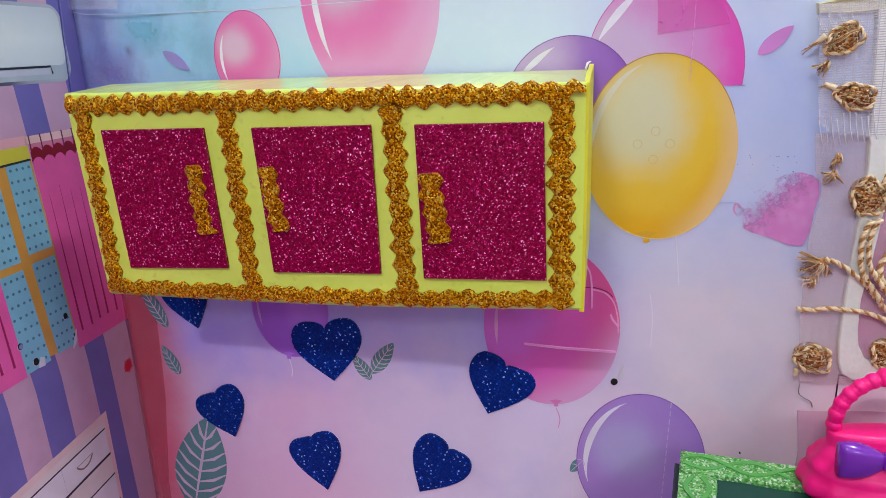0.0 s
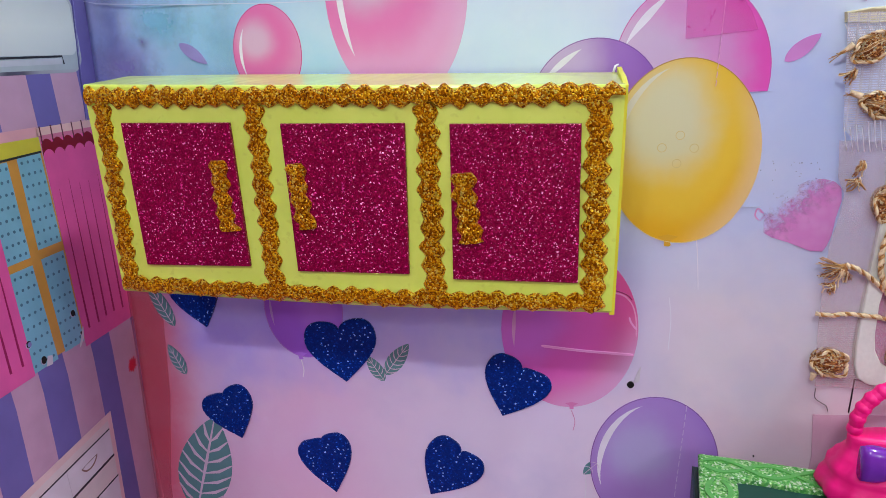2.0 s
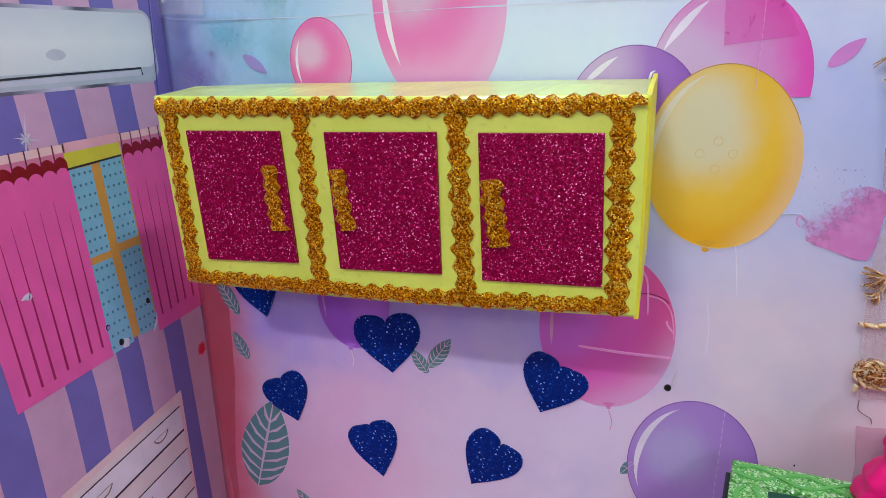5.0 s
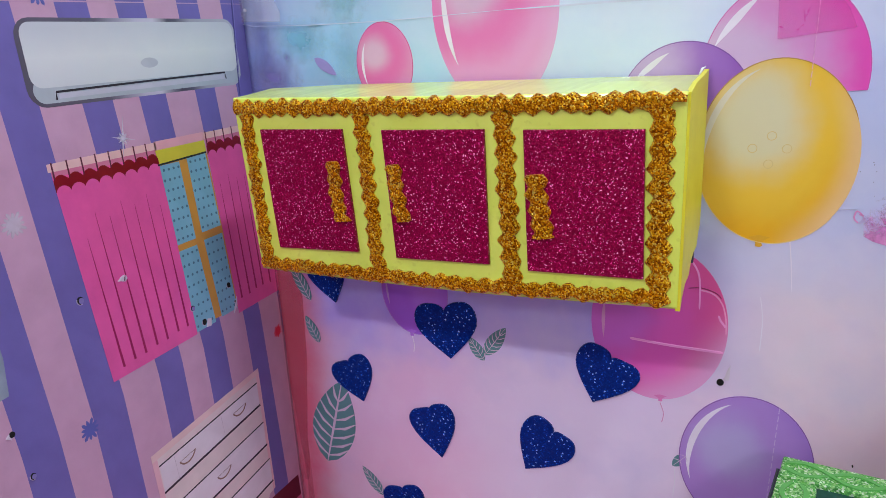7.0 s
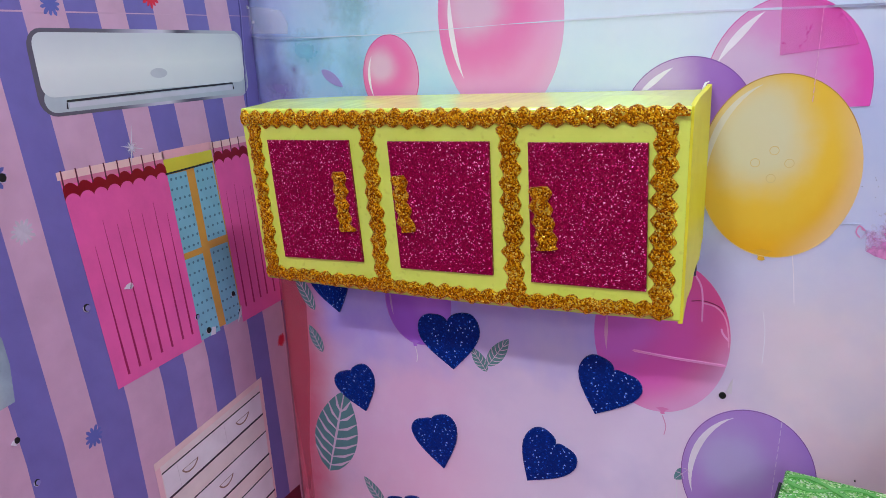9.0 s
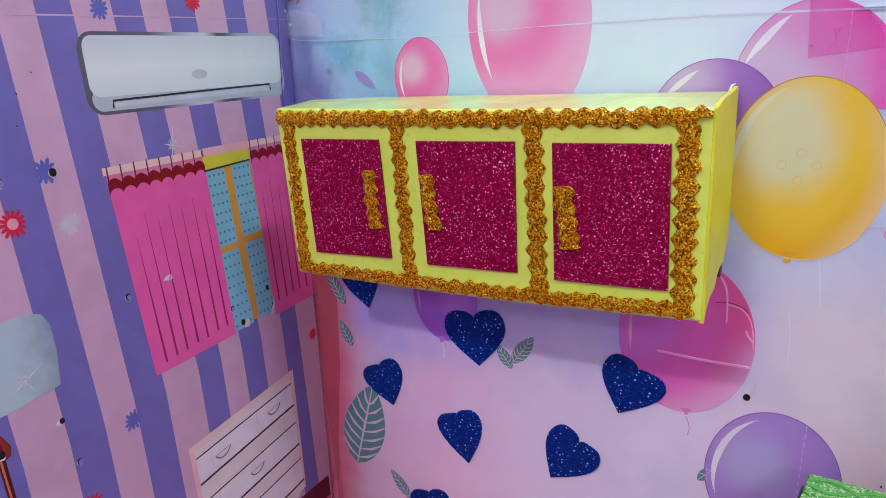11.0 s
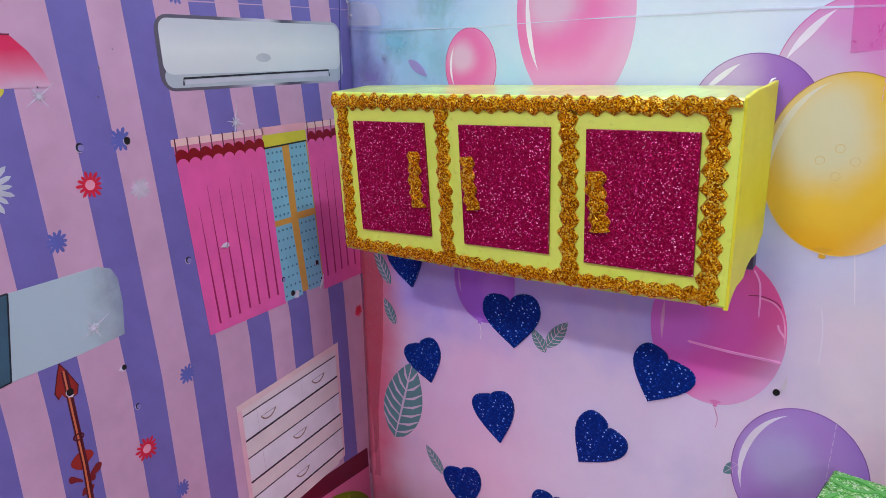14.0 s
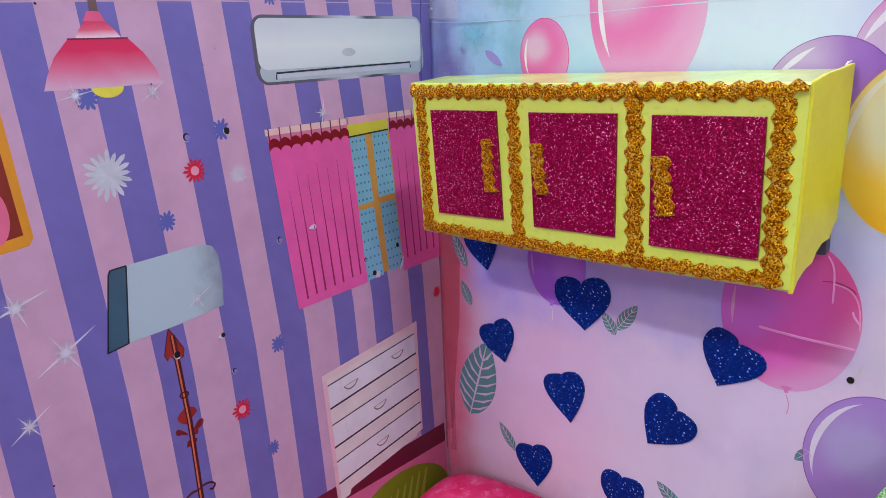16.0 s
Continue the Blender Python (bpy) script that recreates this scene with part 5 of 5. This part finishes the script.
    def tuft(x, z, n, lo, hi, reach, thin):
        """Short crinkled threads that spray from one place."""
        for i in range(n):
            ang, r = radians(random.uniform(lo, hi)), random.uniform(0.35, 1.0) * reach
            x0, z0 = x + random.uniform(-1.2, 1.2), z + random.uniform(-1.2, 1.2)
            path = [at(x0 + r * f * math.cos(ang) + random.uniform(-1, 1) * f, z0 + r * f * math.sin(ang) + random.uniform(-1, 1) * f, 0.0046 + 0.003 * math.sin(math.pi * min(1, f + 0.2))) for f in (0, 0.35, 0.7, 1)]
            tube("tassel_thread", bend(path, 4), thin * random.uniform(0.7, 1.4), (CORD, CORD_DARK, BEAD)[i % 3], thing, sides=4)

    coil(400.5, 375, 8.2, 6.2, 32, [(393, 377), (389, 374), (382.5, 370)])
    coil(407.5, 349.5, 8.6, 5.8, -16, [(399, 353.5), (394, 356), (391.5, 355)])
    coil(418, 302, 7.4, 9.4, 10, None)
    coil(429, 306, 6.5, 8, 10, None)
    coil(400.3, 217.8, 8.6, 7.4, -8, [(393, 212), (392, 208)])
    coil(435, 221, 8, 8, 0, None)

    def run(points, p, r):
        rope("rope", [at(x, z, p) for x, z in points], r, thing, "twisted gold cord")

    tuft(394, 366, 14, 195, 280, 6.5, 0.00032)
    tuft(402.5, 323, 18, 235, 300, 7, 0.00034)
    tuft(401, 315, 16, 200, 330, 8, 0.00034)
    run(((401, 272), (408, 269), (416, 263), (422, 257), (427, 250), (434, 242), (445, 236)), 0.006, 0.0013)
    run(((390, 246), (397, 245), (405, 246), (413, 245), (421, 244), (429, 241), (434, 238), (446, 234)), 0.006, 0.0012)
    run(((420, 291), (417, 284), (416.5, 275), (418, 266), (423, 257), (428, 250)), 0.007, 0.0014)
    run(((423, 292), (420, 285), (419.5, 276), (421, 268), (426, 260), (432, 251)), 0.008, 0.0013)
    run(((436, 280), (430, 275), (426.5, 269), (427, 262), (432, 256), (440, 252)), 0.006, 0.0014)
    # frayed tassel and loose net threads
    tuft(400, 271.5, 46, 160, 310, 13, 0.0003)
    tuft(396, 262, 14, 190, 300, 8, 0.0003)
    for i in range(10):
        x = 393 + i * 2.6
        tube("loose_thread", bend([at(x, 341 + random.uniform(-2, 2), 0.0050), at(x + 0.8, 335, 0.0054), at(x + 2.4, 328.5 + random.uniform(-1, 1), 0.005)], 3), 0.0002, CREASE, thing, sides=4)
    for i in range(10):
        x, z = 389 + i * 1.6, 386 - 1.5 * (i % 3)
        tube("loose_thread", bend([at(x, z, 0.003), at(x + 1.5, z - 4, 0.004), at(x + 4, z - 8, 0.003)], 3), 0.0002, CREASE, thing, sides=4)
    tube("wire_end", bend([at(396, 202, 0.002), at(395.7, 197, 0.003), at(399, 194, 0.003), at(402, 192, 0.0025), at(403.3, 188.5, 0.002)], 4), 0.00025, plain("dull_wire", lin(140, 128, 132), 0.35, 0.6), thing, "loose wire end")
    stroke("ink_line", [(415.3, 207), (415, 196), (414.6, 187)], 0.7, on_back, 0.0009, paper(30, 26, 34), wall_north, taper=False)
    stroke("ink_line", [(415, 206.5), (425, 205), (470, 200)], 0.8, on_back, 0.0009, paper(50, 40, 54), wall_north, taper=False)


hanging()
plate("tape_square", [(397, 185), (430, 186), (470, 184), (470, 120), (396, 120), (399, 160)], on_back, 0.0004, paper(216, 172, 194), wall_north)


# ---- green glitter-edged toy cabinet ----
def green_cabinet():
    corner = Vector((0.3325, -0.0285, 0))
    m = Matrix.Translation(corner) @ Matrix.Rotation(radians(-11), 4, "Z")
    thing = tagged(empty("toy_sideboard", (0.39, -0.09, 0)), "dark green toy sideboard with a green glitter foam rim on top", "sideboard")

    def slab(name, pts, z0, z1, mat, label="", soft=0.0008):
        n = len(pts)
        cx, cy = sum(p[0] for p in pts) / n, sum(p[1] for p in pts) / n
        shrunk = [(x + (cx - x) * 0.012, y + (cy - y) * 0.02) for x, y in pts]
        verts = [tuple(m @ Vector((x / 1000, y / 1000, z / 1000))) for q, z in ((pts, z0), (pts, z1 - soft * 1000), (shrunk, z1)) for x, y in q]
        faces = [tuple(range(n)), tuple(range(2 * n, 3 * n))]
        for k in range(2):
            faces += [(k * n + i, k * n + (i + 1) % n, (k + 1) * n + (i + 1) % n, (k + 1) * n + i) for i in range(n)]
        return mesh_object(name, verts, faces, mat, thing, label)

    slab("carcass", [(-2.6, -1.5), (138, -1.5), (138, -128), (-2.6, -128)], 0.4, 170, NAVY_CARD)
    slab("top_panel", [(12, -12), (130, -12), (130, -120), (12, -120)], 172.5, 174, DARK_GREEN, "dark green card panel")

    def wave(a, b, wid, inward):
        """A rim strip with a gently waved inner edge."""
        n = 22
        outer = [(a[0] + (b[0] - a[0]) * i / n, a[1] + (b[1] - a[1]) * i / n) for i in range(n + 1)]
        return outer + [(x + inward[0] * (wid + 0.5 * math.sin(i * 1.1)), y + inward[1] * (wid + 0.5 * math.sin(i * 1.1))) for i, (x, y) in list(enumerate(outer))[::-1]]

    slab("rim_strip", wave((0, 0), (140, 0), 18, (0, -1)), 172.8, 176.4, GREEN, "embossed green glitter foam strip")
    slab("rim_strip", wave((0, -18.6), (0, -130), 17, (1, 0)), 172.8, 176.4, GREEN, "embossed green glitter foam strip")
    slab("rim_strip", wave((140, -18.6), (140, -130), 17, (-1, 0)), 172.8, 176.4, GREEN, "embossed green glitter foam strip")
    # raised scroll relief on the rim
    RELIEF = plain("smooth_green_foam", lin(88, 168, 80), 0.34, grain=500, amount=0.1)

    def ribbon(origin, along, inward, length, phase, top):
        """A raised wavy band along a rim strip."""
        pts, n = [], int(length / 1.6)
        for side in (1, -1):
            row = []
            for i in range(n + 1):
                d = length * i / n
                t = 8.6 + 5.2 * math.sin(d / 7.2 + phase) + side * (1.15 + 0.15 * math.sin(d * 0.9 + phase))
                row.append((origin[0] + along[0] * d + inward[0] * t, origin[1] + along[1] * d + inward[1] * t))
            pts += row if side == 1 else row[::-1]
        verts, faces = [], []
        half = len(pts) // 2
        for z in (175.6, top):
            verts += [tuple(m @ Vector((x / 1000, y / 1000, z / 1000))) for x, y in pts]
        k = len(pts)
        for i in range(half - 1):
            faces.append((k + i, k + i + 1, k + k - 2 - i, k + k - 1 - i))
        faces += [(i, (i + 1) % k, k + (i + 1) % k, k + i) for i in range(k)]
        mesh_object("scroll_relief", verts, faces, RELIEF, thing, "smooth green scroll between glitter ovals")

    for phase, top in ((0.4, 177.0), (0.4 + math.pi, 177.25)):
        ribbon((2, 0), (1, 0), (0, -1), 135, phase, top)
        ribbon((0, -22), (0, -1), (1, 0), 104, phase, top)


green_cabinet()


# ---- pink toy handbag on the sideboard ----
def handbag():
    base = 0.1772
    cx, cy = 0.4178, -0.055
    thing = tagged(empty("toy_handbag", (cx, cy, base)), "hot pink plastic toy handbag with a beaded handle and purple bow", "handbag")
    rows = [(0.0, 35, 20), (3.5, 35.8, 21), (7.5, 34.2, 20.5), (9.5, 32.6, 19), (11.5, 33, 19.2), (14.5, 31.8, 18), (17, 29.8, 16.8), (18.5, 29.2, 15.8), (20.5, 28.2, 13), (22.5, 27.3, 9.4), (23.5, 27, 8),
            (26, 27, 7.8), (28.5, 27.1, 7.6), (29.5, 26.7, 6.8), (30, 25.2, 5)]
    sides, verts, faces = 72, [], []
    for r, (h, a, b) in enumerate(rows):
        for k in range(sides):
            t = 2 * math.pi * k / sides
            lobes = 0.0 if h >= 22 else 0.05 * abs(math.sin(6 * t + (0.8 if 11 < h < 22 else 0))) * (1.0 if r % 5 in (0, 1, 2) else 0.4)
            c, s = math.cos(t), math.sin(t)
            x = math.copysign(abs(c) ** 0.8, c) * a * (1 + lobes)
            y = math.copysign(abs(s) ** 0.8, s) * b * (1 + lobes)
            drop = 0.0 if h >= 22 or r == 0 else -1.6 * abs(math.sin(6 * t)) * (r % 5 == 1)
            verts.append((cx + x / 1000, cy + y / 1000, base + (h + drop) / 1000))
    for r in range(len(rows) - 1):
        for k in range(sides):
            m = (k + 1) % sides
            faces.append((r * sides + k, r * sides + m, (r + 1) * sides + m, (r + 1) * sides + k))
    faces += [tuple(range(sides)), tuple(range((len(rows) - 1) * sides, len(rows) * sides))]
    mesh_object("bag_body", verts, faces, HOT_PINK, thing, "ruffled pink plastic body", True)
    beads = []
    for i in range(15):
        a = math.pi * i / 14
        r = 0.0035 if i not in (6, 7, 8) else 0.0043
        c = (cx - 0.0246 * math.cos(a), cy, base + 0.0322 + 0.0240 * math.sin(a))
        bm = bmesh.new()
        bmesh.ops.create_uvsphere(bm, u_segments=14, v_segments=10, radius=r, matrix=Matrix.Translation(c))
        beads.append(([tuple(v.co) for v in bm.verts], [tuple(v.index for v in f.verts) for f in bm.faces], c))
        bm.free()
    handle = tube("handle", [c for _, _, c in beads], 0.0031, HOT_PINK, thing, "beaded pink plastic handle", 10)
    for v, f, _ in beads:
        mesh_object("bead", v, f, HOT_PINK, handle, smooth=True)
    bow = empty("bow", (0, 0, 0))
    bow.parent = thing
    bow.location = (-0.006, -0.0165, 0.026)
    front = cy - 0.0155
    for side in (-1, 1):
        lobe = []
        for i in range(9):
            f = i / 8
            wide, tall, deep = f * 0.0185, 0.0032 + 0.0052 * math.sin(f * math.pi * 0.62), 0.0022 + 0.0026 * math.sin(f * math.pi * 0.85)
            lobe.append((wide, tall, deep))
        v, fc, k = [], [], 14
        for w, tall, deep in lobe:
            for j in range(k):
                t = 2 * math.pi * j / k
                c, s = math.cos(t), math.sin(t)
                v.append((cx - 0.006 + side * (w + 0.003), front + math.copysign(abs(c) ** 0.7, c) * deep, base + 0.0240 + math.copysign(abs(s) ** 0.6, s) * tall))
        for i in range(8):
            fc += [(i * k + j, i * k + (j + 1) % k, (i + 1) * k + (j + 1) % k, (i + 1) * k + j) for j in range(k)]
        fc += [tuple(range(k)), tuple(range(8 * k, 9 * k))]
        mesh_object("bow_loop", v, fc, PURPLE, bow, "glossy purple plastic", True)
    bm = bmesh.new()
    bmesh.ops.create_uvsphere(bm, u_segments=16, v_segments=10, radius=0.0052, matrix=Matrix.Translation((cx - 0.006, front - 0.001, base + 0.0240)))
    v, fc = [tuple(q.co) for q in bm.verts], [tuple(q.index for q in f.verts) for f in bm.faces]
    bm.free()
    mesh_object("bow_knot", v, fc, PURPLE, bow, "glossy purple plastic", True)


handbag()


# ---- pink cushion in the corner ----
def cushion():
    n = Nodes("spotted_pink_plush")
    cells = n.add("ShaderNodeTexVoronoi")
    cells.inputs["Scale"].default_value = 95
    n.wire(n.coords(), cells.inputs["Vector"])
    fuzz = n.noise(700, 3)
    col = n.mix(n.span(cells.outputs["Distance"], 0.32, 0.42), lin(248, 60, 128), lin(240, 20, 104))
    col = n.mix(n.span(n.noise(45, 3).outputs["Fac"], 0.45, 0.65), col, lin(246, 76, 136))
    # Pale mottles paint the plush's fuzzy highlights into its colour.
    col = n.mix(n.span(n.noise(120, 4, 0.7).outputs["Fac"], 0.56, 0.68, 0.0, 0.6), col, lin(255, 150, 180))
    n.bump(fuzz.outputs["Fac"], 0.5, 0.001)
    PLUSH = n.finish(col, 0.7)
    nu, nv = 40, 24
    verts, faces = [], []
    for j in range(nv + 1):
        b = math.pi * j / nv - math.pi / 2
        for i in range(nu):
            a = 2 * math.pi * i / nu
            ca, sa, cb, sb = math.cos(a), math.sin(a), math.cos(b), math.sin(b)
            x = 0.097 + 0.082 * math.copysign(abs(ca) ** 0.55, ca) * abs(cb) ** 0.5
            y = -0.044 + 0.037 * math.copysign(abs(sa) ** 0.6, sa) * abs(cb) ** 0.5
            z = 0.032 + 0.032 * math.copysign(abs(sb) ** 0.75, sb)
            verts.append((x, y, max(0.0002, z)))
    for j in range(nv):
        for i in range(nu):
            m = (i + 1) % nu
            faces.append((j * nu + i, j * nu + m, (j + 1) * nu + m, (j + 1) * nu + i))
    tagged(mesh_object("cushion", verts, faces, PLUSH, smooth=True), "hot pink spotted plush cushion on the floor by the corner", "cushion")


cushion()
